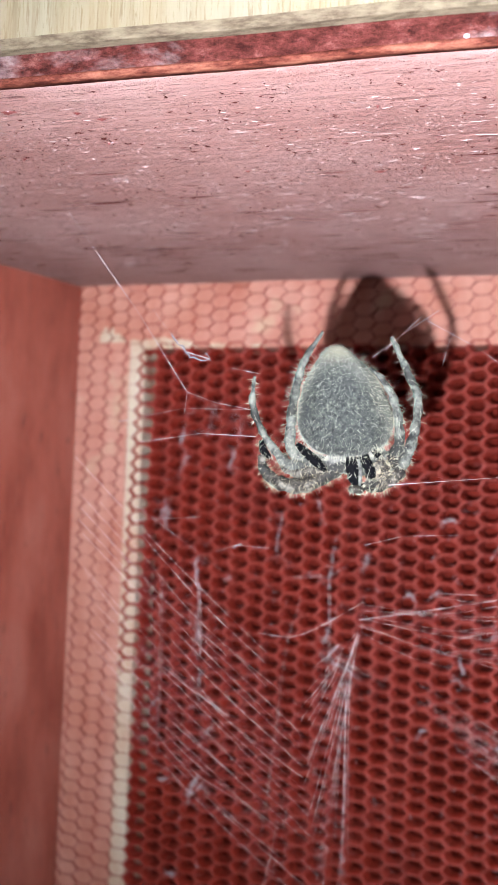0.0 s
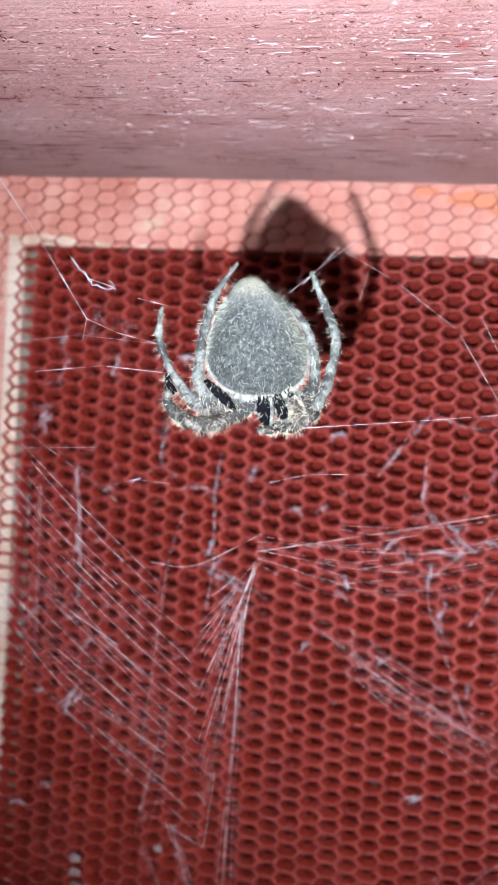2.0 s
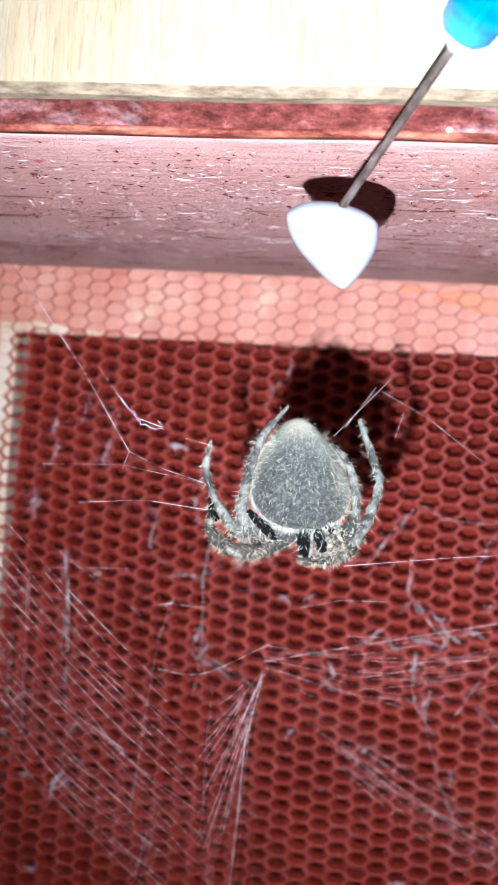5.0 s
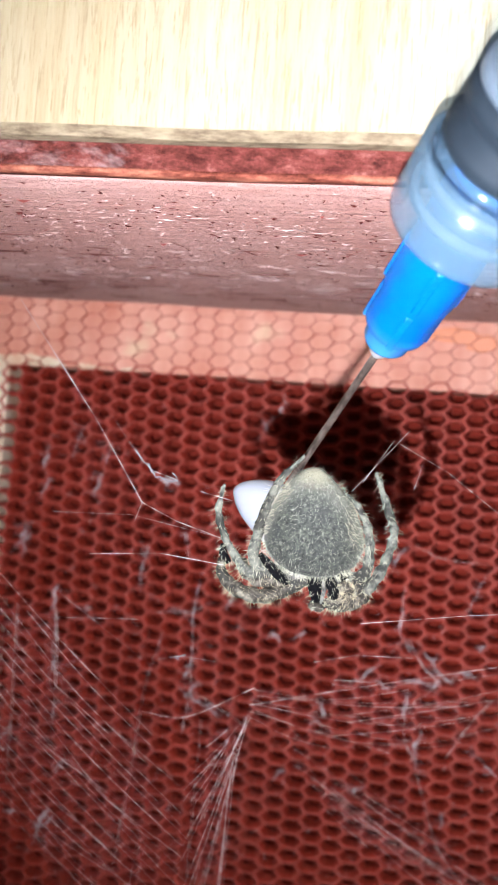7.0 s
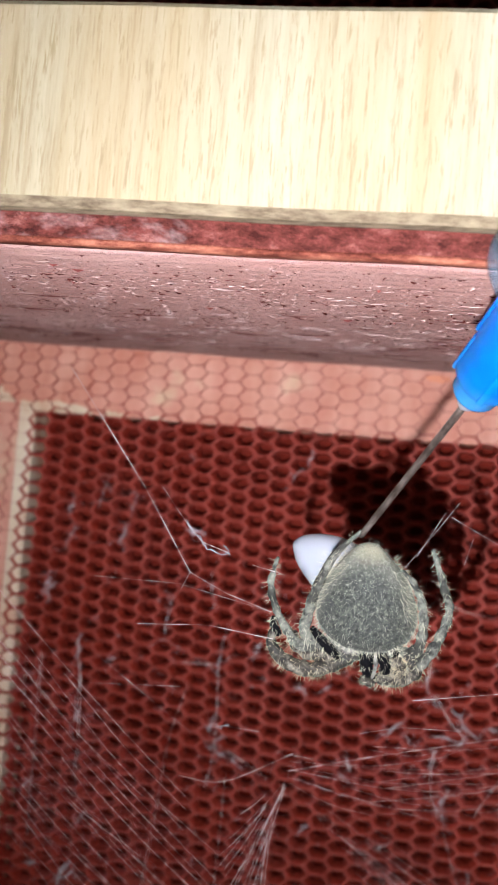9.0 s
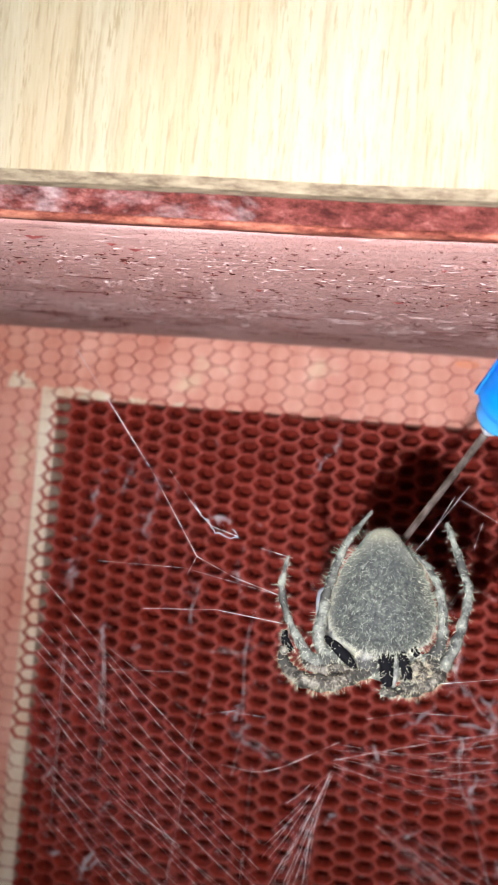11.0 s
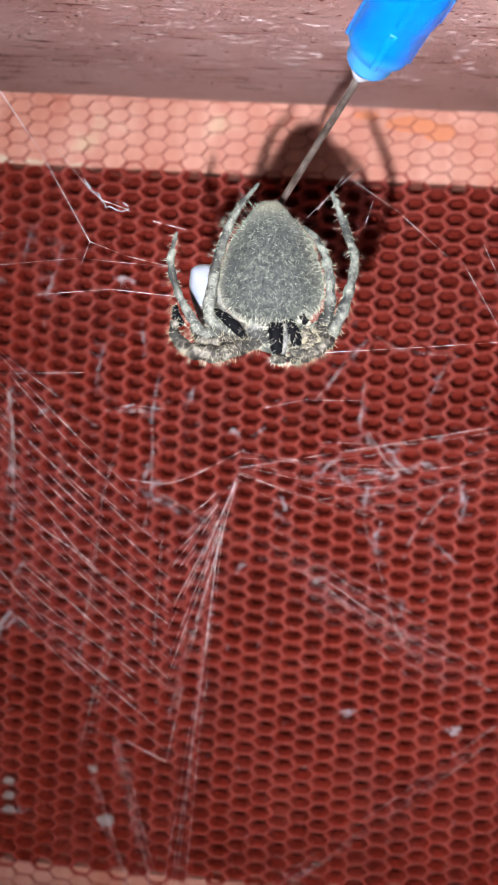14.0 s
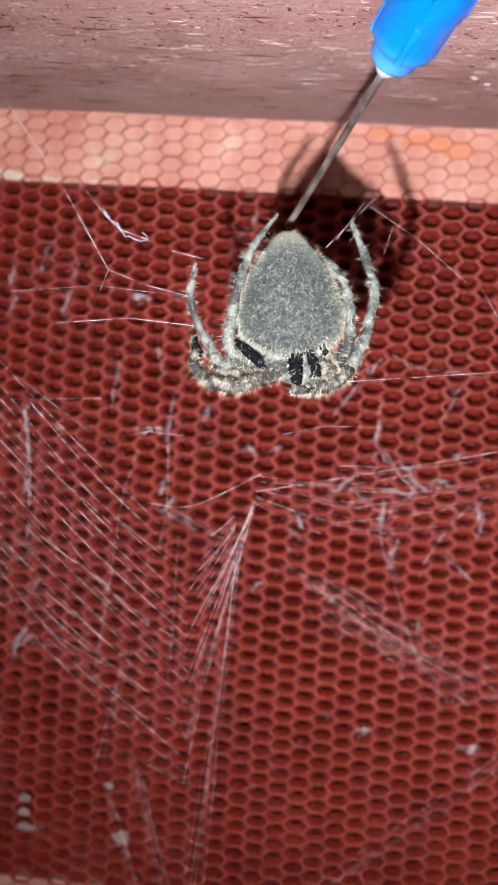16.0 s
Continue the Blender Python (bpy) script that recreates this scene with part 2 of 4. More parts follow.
def thin_plastic(name, body, tint=(0.22, 0.3, 0.42)):
    """Clear thin plastic: most light goes straight through, the rest is scattered and mirrored."""
    m, n, l, b = material(name, tint, 0.18)
    t = n.new("ShaderNodeBsdfTransparent")
    t.inputs["Color"].default_value = (0.93, 0.96, 0.985, 1)
    mx = n.new("ShaderNodeMixShader")
    f = noise_tex(n, l, coords(n, l), 300, 3)
    mr = n.new("ShaderNodeMapRange")
    mr.inputs["To Min"].default_value, mr.inputs["To Max"].default_value = body * 0.7, body * 1.3
    l.new(f, mr.inputs["Value"])
    l.new(mr.outputs["Result"], mx.inputs["Fac"])
    l.new(t.outputs["BSDF"], mx.inputs[1])
    l.new(b.outputs["BSDF"], mx.inputs[2])
    l.new(mx.outputs["Shader"], n["Material Output"].inputs["Surface"])
    return m


RED, PINE, DIRTYSHADEDPINE, PINK, COMB = red_paint(), pine(), dirty_shaded_pine(), pink_wood(), comb_red()
ORANGE, BACKRED, LIPRED, WALLRED, BARE = worn_orange(), back_red(), lip_red(), wall_red(), bare_edge()
HIDE, LEG = hide(), leg_hide()
FEMUR = leg_hide("spider_femur", [(0.4, (0.008, 0.007, 0.006)), (0.49, (0.035, 0.03, 0.022)), (0.56, (0.11, 0.1, 0.08)), (0.66, (0.22, 0.2, 0.16)), (0.76, (0.15, 0.08, 0.03))])
WHITE = material("white_speck", (0.55, 0.57, 0.62), 0.3)[0]
RESIN = material("resin_orange", (0.62, 0.2, 0.08), 0.4)[0]
PALECHIP = material("pale_chip", (0.47, 0.35, 0.325), 0.35)[0]
FLAKE = material("red_flake", (0.16, 0.03, 0.025), 0.5)[0]
CRACK = material("dark_crack", (0.07, 0.016, 0.013), 0.8, spec=0.1)[0]
HAIR = material("pale_hair", (0.41, 0.4, 0.3), 0.6)[0]
PALELEG = leg_hide("pale_hide", [(0.36, (0.03, 0.03, 0.028)), (0.5, (0.16, 0.16, 0.145)), (0.66, (0.3, 0.3, 0.26))])
SOFTHAIR = material("soft_pale_hair", (0.24, 0.25, 0.2), 0.6)[0]
GREYHAIR = material("grey_hair", (0.085, 0.092, 0.078), 0.6)[0]
SPINE = material("spine_pale", (0.38, 0.33, 0.22), 0.5)[0]
BLACK = material("black_cuticle", (0.003, 0.003, 0.004), 0.75, spec=0.06)[0]
DULLSILK = material("dull_silk", (0.55, 0.48, 0.47), 0.5)[0]
SILK = material("silk", (0.95, 0.75, 0.72), 0.45)[0]
LINT = material("lint", (0.46, 0.36, 0.37), 0.8)[0]
HUB, hn_, hl_, hb_ = material("blue_plastic", (0.0, 0.118, 0.42), 0.25)
hb_.inputs["Subsurface Weight"].default_value, hb_.inputs["Subsurface Scale"].default_value = 0.5, 0.003
# pale cyan highlight at the hub's glued end, painted into the base colour
hs_, hr_ = hn_.new("ShaderNodeSeparateXYZ"), hn_.new("ShaderNodeMapRange")
hl_.new(coords(hn_, hl_), hs_.inputs["Vector"])
hr_.inputs["From Min"].default_value, hr_.inputs["From Max"].default_value = 0.0048, 0.0014
hr_.inputs["To Min"].default_value, hr_.inputs["To Max"].default_value = 0.0, 0.6
hl_.new(hs_.outputs["Z"], hr_.inputs["Value"])
hl_.new(mix(hn_, hl_, hr_.outputs["Result"], (0.0, 0.118, 0.42), (0.08, 0.32, 0.55)), hb_.inputs["Base Color"])
CLEAR, FROST = thin_plastic("clear_plastic", 0.05, (0.16, 0.24, 0.32)), thin_plastic("frosted_plastic", 0.46, (0.1, 0.175, 0.24))
RING = thin_plastic("thread_plastic", 0.75, (0.42, 0.5, 0.58))
WHITEROD = material("white_plastic", (0.13, 0.15, 0.17), 0.4)[0]
GLUE = material("white_glue", (0.5, 0.52, 0.56), 0.3)[0]
RUBBER = material("black_rubber", (0.006, 0.0075, 0.0095), 0.65, spec=0.25)[0]
STEEL, sn_, sl_, sb_ = material("needle_steel", (0.25, 0.22, 0.2), 0.45, 0.55)
sl_.new(ramp(sn_, sl_, noise_tex(sn_, sl_, coords(sn_, sl_, (1, 1, 0.4)), 900, 4, 0.7), [(0.38, (0.06, 0.045, 0.036)), (0.55, (0.17, 0.135, 0.115)), (0.7, (0.3, 0.26, 0.235))]), sb_.inputs["Base Color"])
GREYBLUE = material("grey_blue_plastic", (0.085, 0.1, 0.145), 0.45)[0]
MILKM, mn_, ml_, mb_ = material("milk", (0.3, 0.325, 0.365), 0.25)
mb_.inputs["Subsurface Weight"].default_value = 1.0
mb_.inputs["Subsurface Radius"].default_value = (0.0025, 0.0026, 0.003)
GLOW, gn_, gl_, gb_ = material("torch_glow", (1, 1, 1), 0.5)
gb_.inputs["Emission Color"].default_value = (0.97, 0.97, 1.07, 1)
gb_.inputs["Emission Strength"].default_value = TORCH


# ---- builders ----
def part(name, bm, mat, parent=None, label="", smooth=True):
    me = bpy.data.meshes.new(name)
    bmesh.ops.scale(bm, vec=(MM, MM, MM), verts=bm.verts)
    bm.to_mesh(me)
    bm.free()
    me.materials.append(mat)
    if smooth:
        me.shade_smooth()
    ob = new(name, me)
    ob.parent = parent
    if label:
        ob["label"] = label
    return ob


def raw_mesh(name, verts, faces, mat, parent=None, smooth=False):
    me = bpy.data.meshes.new(name)
    me.from_pydata([(x * MM, y * MM, z * MM) for x, y, z in verts], [], faces)
    me.materials.append(mat)
    if smooth:
        me.shade_smooth()
    ob = new(name, me)
    ob.parent = parent
    return ob


def box(x0, x1, y0, y1, z0, z1, bevel=0.4, seg=2):
    bm = bmesh.new()
    bmesh.ops.create_cube(bm, size=1)
    for v in bm.verts:
        v.co = ((x0 + x1) / 2 + v.co.x * (x1 - x0), (y0 + y1) / 2 + v.co.y * (y1 - y0), (z0 + z1) / 2 + v.co.z * (z1 - z0))
    if bevel:
        bmesh.ops.bevel(bm, geom=bm.edges[:], offset=bevel, segments=seg, affect="EDGES", profile=0.5)
    return bm


def extrude_x(profile, x0, x1, bow=0.0, n=24):
    """A profile of (y, z) swept along x, slightly uneven."""
    bm = bmesh.new()
    rings = []
    for i in range(n + 1):
        x = x0 + (x1 - x0) * i / n
        rings.append([bm.verts.new((x, y + bow * noise.noise((x * 0.05, y * 0.1, 3)), z + bow * noise.noise((x * 0.06, y * 0.1, 9)))) for y, z in profile])
    k = len(profile)
    for a, b in zip(rings, rings[1:]):
        for j in range(k):
            bm.faces.new((a[j], a[(j + 1) % k], b[(j + 1) % k], b[j]))
    bm.faces.new(rings[0][::-1])
    bm.faces.new(rings[-1])
    bmesh.ops.recalc_face_normals(bm, faces=bm.faces)
    return bm


def tube(bm, pts, radii, sides=8, close=True):
    """A tapered tube through points."""
    pts = [Vector(p) for p in pts]
    rings = []
    for i, p in enumerate(pts):
        t = (pts[min(i + 1, len(pts) - 1)] - pts[max(i - 1, 0)]).normalized()
        u = t.cross(Vector((0.1, 1, 0.2))).normalized()
        w = t.cross(u)
        r = radii[i] if not isinstance(radii, (int, float)) else radii
        rings.append([bm.verts.new(p + (u * math.cos(a) + w * math.sin(a)) * r) for a in (2 * math.pi * k / sides for k in range(sides))])
    for a, b in zip(rings, rings[1:]):
        for k in range(sides):
            bm.faces.new((a[k], a[(k + 1) % sides], b[(k + 1) % sides], b[k]))
    if close:
        bm.faces.new(rings[0][::-1])
        bm.faces.new(rings[-1])
    return bm


def smooth_line(pts, n=4):
    """Points along a Catmull-Rom curve."""
    p = [Vector(q) for q in pts]
    p = [p[0] * 2 - p[1]] + p + [p[-1] * 2 - p[-2]]
    out = []
    for i in range(1, len(p) - 2):
        for k in range(n):
            t = k / n
            out.append(0.5 * (2 * p[i] + (p[i + 1] - p[i - 1]) * t + (2 * p[i - 1] - 5 * p[i] + 4 * p[i + 1] - p[i + 2]) * t * t
                              + (3 * p[i] - p[i - 1] - 3 * p[i + 1] + p[i + 2]) * t ** 3))
    out.append(p[-2])
    return out


def lathe(profile, sides=48, caps=True):
    """A profile of (radius, z) turned round z; without caps it closes on itself."""
    bm = bmesh.new()
    rings = [[bm.verts.new((r * math.cos(2 * math.pi * k / sides), r * math.sin(2 * math.pi * k / sides), z)) for k in range(sides)] for r, z in profile]
    for a, b in zip(rings, rings[1:] if caps else rings[1:] + rings[:1]):
        for k in range(sides):
            bm.faces.new((a[k], a[(k + 1) % sides], b[(k + 1) % sides], b[k]))
    if caps:
        bm.faces.new(rings[0][::-1])
        bm.faces.new(rings[-1])
    bmesh.ops.recalc_face_normals(bm, faces=bm.faces)
    return bm


# ---- the box ----
def frame_piece(name, x0, x1, z0, z1):
    ob = part(name, box(x0, x1, 0.6, 9, z0, z1, 0.15), PINK, None, "", False)
    return tagged(ob, "pale pink-stained wooden frame strip behind the honeycomb", "frame", kind="structure")


ROOF = [(0, 12.1), (-22, 10.8), (-44, 9.3), (-60, 8.5), (-90, 7.3), (-112, 6.65), (-117.5, 6.5)]


def roof_height(y):
    for (y0, z0), (y1, z1) in zip(ROOF, ROOF[1:]):
        if y >= y1:
            return z0 + (z1 - z0) * (y - y0) / (y1 - y0)
    return ROOF[-1][1]


def build_box():
    # red lining of the roof of the box, whose front edge is a dark lip
    roof = ROOF + [(-119.2, 6.7), (-119.7, 7.2), (-119.3, 9.2), (-118, 9.2), (-116, 14.4), (0, 14.6)]
    tagged(part("ceiling", extrude_x(roof, -14.1, 126, 0.12, 60), RED, None, "", False), "worn brownish-red painted wooden underside of the shelf", "ceiling", kind="structure")
    edge = part("edge_bead", extrude_x([(-119.5, 6.85), (-120.3, 6.82), (-120.85, 6.92), (-120.97, 7.1), (-120.95, 7.34), (-119.7, 7.34)], -14.1, 91.5, 0.16, 110), ORANGE)
    tagged(edge, "orange-red worn bead along the painted lip", "trim", kind="structure")
    lip = part("trim", extrude_x([(-119.4, 9.3), (-119.6, 7.3), (-120.9, 7.25), (-121.25, 9.3)], -14.1, 91.5, 0.1, 60), LIPRED, None, "", False)
    tagged(lip, "dark red chipped painted lip under the bare shelf edge", "trim", kind="structure")
    shelf = [(-120.9, 9.32), (-122.1, 9.5), (-122.7, 10.3), (-122.7, 26.1), (-122.2, 26.6), (9.5, 26.6), (9.5, 14.7), (-117, 14.7), (-117, 9.32)]
    board = part("shelf_board", extrude_x(shelf, -60, 130, 0.15, 40), PINE, None, "", False)
    # the lower bevel takes the darker pine: dirt plus painted shade
    board.data.materials.append(DIRTYSHADEDPINE)
    for f in board.data.polygons:
        if f.center.z < 0.0101 and f.center.y < -0.1209:
            f.material_index = 1
    tagged(board, "thick bare pine shelf board with a dirty lower edge, its shade painted in", "shelf")
    tagged(part("wall_left", box(-26, -14.1, -121, 9.5, -150, 12.4, 0.5), WALLRED), "brownish-red painted wooden side wall", "wall", kind="structure")
    tagged(part("wall_right", box(126, 138, -121, 9.5, -150, 12.4, 0.5), WALLRED), "brownish-red painted wooden side wall", "wall", kind="structure")
    tagged(part("floor", box(-14, 126, -121, 9.5, -150, -136.1, 0.5), WALLRED), "brownish-red painted wooden floor of the box", "floor", kind="structure")
    frame_piece("frame_top", -14, 126, 0, 12.6)
    frame_piece("frame_left", -14, -3.1, -123.5, -0.02)
    inner = part("frame_edge", box(-3.1, -0.02, 0.58, 9, -123.5, -0.02, 0.15), BARE, None, "", False)
    tagged(inner, "bare cream wooden inner edge of the frame", "frame", kind="structure")
    # ragged patches of bare wood along the upper rail
    for x0, x1, z0, h in ((-3.1, 10.5, 0.02, 2.5), (12.5, 17.0, 0.02, 1.1), (-9.5, -4.0, 1.2, 3.4), (21.0, 24.0, 0.02, 0.7)):
        n = 26
        top = [h * math.sin(math.pi * (0.12 + 0.86 * k / n)) ** 0.6 * (0.75 + 0.6 * noise.noise((x0 + k * 0.31, h, 4.0))) for k in range(n + 1)]
        bm = bmesh.new()
        rows = [[bm.verts.new((x0 + (x1 - x0) * k / n, y, z0 + max(0.05, t) * q)) for k, t in enumerate(top)] for q, y in ((0.0, 0.57), (1.0, 0.57), (1.0, 0.61))]
        for lo, up in zip(rows, rows[1:]):
            for k in range(n):
                bm.faces.new((lo[k], lo[k + 1], up[k + 1], up[k]))
        bmesh.ops.recalc_face_normals(bm, faces=bm.faces)
        tagged(part("bare_patch", bm, BARE, None, "", False), "bare cream patch on the wooden frame", "patch", "bare patches on the frame", kind="structure")
    r = random.Random(12)
    for cx, cz, w, h in ((78.5, 9.6, 4.6, 1.3), (83.5, 8.6, 3.0, 1.6), (71.0, 10.8, 2.2, 0.7)):
        bm = bmesh.new()
        rings = [[bm.verts.new((cx + w * q * math.cos(k * 0.2618) * (1 + 0.3 * noise.noise((cx, k * 0.5, 0))), y, cz + h * q * math.sin(k * 0.2618) * (1 + 0.3 * noise.noise((cz, k * 0.5, 3))))) for k in range(24)]
                 for q, y in ((1.0, 0.62), (0.97, 0.5 + 0.0008 * cx))]
        for k in range(24):
            bm.faces.new((rings[0][k], rings[0][(k + 1) % 24], rings[1][(k + 1) % 24], rings[1][k]))
        bm.faces.new(rings[1])
        bmesh.ops.recalc_face_normals(bm, faces=bm.faces)
        tagged(part("resin_stain", bm, RESIN, None, "", False), "orange resin stain on the wooden frame strip", "stain", "resin stains on the frame", kind="structure")
    frame_piece("frame_bottom", -14, 126, -136, -123.5)
    frame_piece("frame_right", 112, 126, -123.4, -0.02)
    back = part("wall_back", box(-26, 138, 9.6, 15, -150, 140, 0), BACKRED, None, "", False)
    tagged(back, "dark red board behind the honeycomb", "wall", kind="structure")
    # a glint on the lip, put in as a small white bead
    kb = bmesh.new()
    bmesh.ops.create_icosphere(kb, subdivisions=3, radius=0.2)
    for v in kb.verts:
        v.co = Vector((79.8 + v.co.x * 1.3, -121.2 + v.co.y * 0.5, 7.5 + v.co.z))
    tagged(part("glint_speck", kb, WHITE), "white glint on the painted lip, built as a glossy speck", "paint speck")
    # bare block at the end of the lip, and the pale upright in front
    tagged(part("end_block", box(92.2, 130, -122.9, -119.5, 6.4, 9.4, 0.5), PINE), "bare pine block under the shelf edge", "wooden block")
    post = new("upright")
    tagged(post, "pale grey-blue plastic upright at the mouth of the box", "post")
    part("tube", box(95.95, 106.5, -127, -121, -136, 6.3, 1.2, 3), GREYBLUE, post)
    kb = bmesh.new()
    bmesh.ops.create_icosphere(kb, subdivisions=3, radius=1.0)
    for v in kb.verts:
        v.co = Vector((96.2 + v.co.x * 1.6, -124.5 + v.co.y * 1.6, -47.7 + v.co.z * 1.5))
    part("stud", kb, GREYBLUE, post)
    kb = bmesh.new()
    bmesh.ops.create_icosphere(kb, subdivisions=3, radius=0.7)
    bmesh.ops.translate(kb, vec=(97.0, -127, -38.3), verts=kb.verts)
    part("screw", kb, STEEL, post)


def honeycomb(name, x0, x1, z0, z1, label):
    """A sheet of wide six-sided cells with walls of some depth."""
    verts, faces, single = [], [], []

    def lattice(i, j):
        """The sheet is stretched a little unevenly: i counts columns, j rows."""
        x = 1.1435 + 3.3912 * i + 0.0999 * j + 0.00231 * i * i - 0.00017 * i * j + 0.00091 * j * j
        z = 0.8103 + 0.0326 * i + 2.5192 * j + 0.0025 * i * i + 0.00332 * i * j + 0.00056 * j * j
        return (x + 0.16 * noise.noise((x * 0.3, z * 0.3, 1.0)) + 0.07 * noise.noise((x * 0.6, z * 0.6, 5.0)),
                z + 0.12 * noise.noise((x * 0.3, z * 0.3, 7.0)) + 0.07 * noise.noise((x * 0.6, z * 0.6, 11.0)))
    corners = ((2 / 3, 0), (1 / 3, 0.5), (-1 / 3, 0.5), (-2 / 3, 0), (-1 / 3, -0.5), (1 / 3, -0.5))
    for i in range(-6, 40):
        for row in range(-66, 60):
            j = row + (0.5 if i % 2 else 0)
            x, z = lattice(i, j)
            if not (x0 < x < x1 and z0 < z < z1):
                continue
            near = 46 < x < 78 and -72 < z < -1.5
            keep, here = (verts, faces), ([], [])
            if near:
                verts, faces = here
            k = len(verts)
            over = z > 0.3 or z < -123.8 or x < -0.8 or x > 112.8
            fill, depth = (0.965, 0.5) if over and z < 20 else (0.815, 3.2)
            f = fill + 0.03 * noise.noise((x * 0.3, z * 0.3, 2.0))
            for s, y in ((1.0, 0.0), (0.4 + f * 0.6, 0.04), (f, 0.26), (f * 0.92 if depth > 1 else f, depth * 0.35), (f * 0.74 if depth > 1 else f, depth)):
                for pi, pj in corners:
                    a, b = lattice(i + pi, j + pj)
                    verts.append((x + (a - x) * s, y, z + (b - z) * s + (0.2 if y > 1 else 0)))
            for r in range(4):
                for c in range(6):
                    d = (c + 1) % 6
                    faces.append((k + 6 * r + c, k + 6 * r + d, k + 6 * r + 6 + d, k + 6 * r + 6 + c))
            if near:
                single.append(here)
                verts, faces = keep
    ob = raw_mesh(name, verts, faces, COMB)
    for v, f in single:
        raw_mesh("cell", v, f, COMB, ob)
    return tagged(ob, label, "honeycomb panel", kind="structure")


def flakes(name, count, size, mat, label, seed, slim=(0.05, 0.16), deep=(4, 118, 85), turn=0.35, stray=0.5):
    """Chips, cracks and splinters lying against the painted roof."""
    r = random.Random(seed)
    bm = bmesh.new()
    for _ in range(count):
        x, y = r.uniform(-13, 118), -r.triangular(*deep)
        z = roof_height(y) - 0.05
        a = r.gauss(0, turn) if r.random() > stray else r.uniform(0, 3.1)
        ln, w = size * r.uniform(0.3, 1.5), size * r.uniform(*slim)
        d, u = Vector((math.cos(a), math.sin(a), 0)), Vector((-math.sin(a), math.cos(a), 0))
        c = Vector((x, y, z))
        p0, p1 = c - d * ln, c + d * ln
        p0.z, p1.z = roof_height(p0.y) - 0.03, roof_height(p1.y) - 0.03
        q = [bm.verts.new(p) for p in (p0, c + u * w, p1, c - u * w, c + Vector((0, 0, -0.05 - w)))]
        for i in range(4):
            bm.faces.new((q[i], q[(i + 1) % 4], q[4]))
    return tagged(part(name, bm, mat, None, "", False), label, "paint chips", kind="stuff")


build_box()
flakes("paint_splinter", 1000, 0.4, PALECHIP, "pale splinters of paint and wood under the shelf", 1, (0.05, 0.18), (4, 119, 100), 0.5)
flakes("paint_chip", 1300, 0.42, CRACK, "dark red chips of paint under the shelf", 2, (0.08, 0.25), (4, 119, 100))
flakes("front_splinter", 240, 0.26, PALECHIP, "pale splinters of paint along the front of the shelf", 7, (0.06, 0.2), (92, 119.2, 116), 0.6)
flakes("front_chip", 300, 0.28, CRACK, "dark red chips of paint along the front of the shelf", 8, (0.1, 0.3), (92, 119.2, 115), 0.5)
flakes("loose_flake", 30, 0.8, FLAKE, "loose dark red flakes of paint under the shelf", 6, (0.15, 0.32), (70, 119, 112), 0.3, 0.3)
flakes("scratch", 300, 1.3, PALECHIP, "fine pale scratches along the grain under the shelf", 3, (0.015, 0.04), (10, 118, 60), 0.12, 0.1)
flakes("grit", 3600, 0.1, PALECHIP, "pale grit and tiny paint chips under the shelf", 5, (0.2, 0.5), (50, 118, 104), 0.5, 0.8)
flakes("crack", 130, 3.5, CRACK, "thin dark cracks along the grain under the shelf", 4, (0.014, 0.035), (8, 100, 35), 0.04, 0.0)
honeycomb("honeycomb_panel", -14.5, 126, -136, 12.6, "red honeycomb screen with wide six-sided cells and cobwebs")
honeycomb("honeycomb_panel", -14.5, 126, 30, 138, "red honeycomb screen with wide six-sided cells above the shelf")


# ---- the spider ----
def abdomen():
    bm = bmesh.new()
    shape = [(0.0, 0.4), (0.03, 1.0), (0.1, 1.65), (0.2, 2.42), (0.32, 3.2), (0.45, 3.82), (0.58, 4.2), (0.7, 4.35), (0.8, 4.2), (0.88, 3.7), (0.94, 2.9), (1.0, 1.1)]
    sides, rings = 40, []
    for s, r in shape:
        cx, cz = 0.1 + 0.2 * s, 0.55 - 10.95 * s
        ring = []
        for k in range(sides):
            a = 2 * math.pi * k / sides
            x, y = 1.05 * r * math.cos(a), 0.72 * r * math.sin(a)
            q = 1 + 0.05 * noise.noise((x * 0.8, y * 0.8, cz * 0.8))
            ring.append(bm.verts.new((cx + x * q, y * q - 0.3, cz + 0.15 * noise.noise((x, y, cz)))))
        rings.append(ring)
    for a, b in zip(rings, rings[1:]):
        for k in range(sides):
            bm.faces.new((a[k], a[(k + 1) % sides], b[(k + 1) % sides], b[k]))
    bm.faces.new(rings[0][::-1])
    bm.faces.new(rings[-1])
    bmesh.ops.recalc_face_normals(bm, faces=bm.faces)
    bmesh.ops.subdivide_edges(bm, edges=bm.edges[:], cuts=1, use_grid_fill=True, smooth=0.6)
    return bm


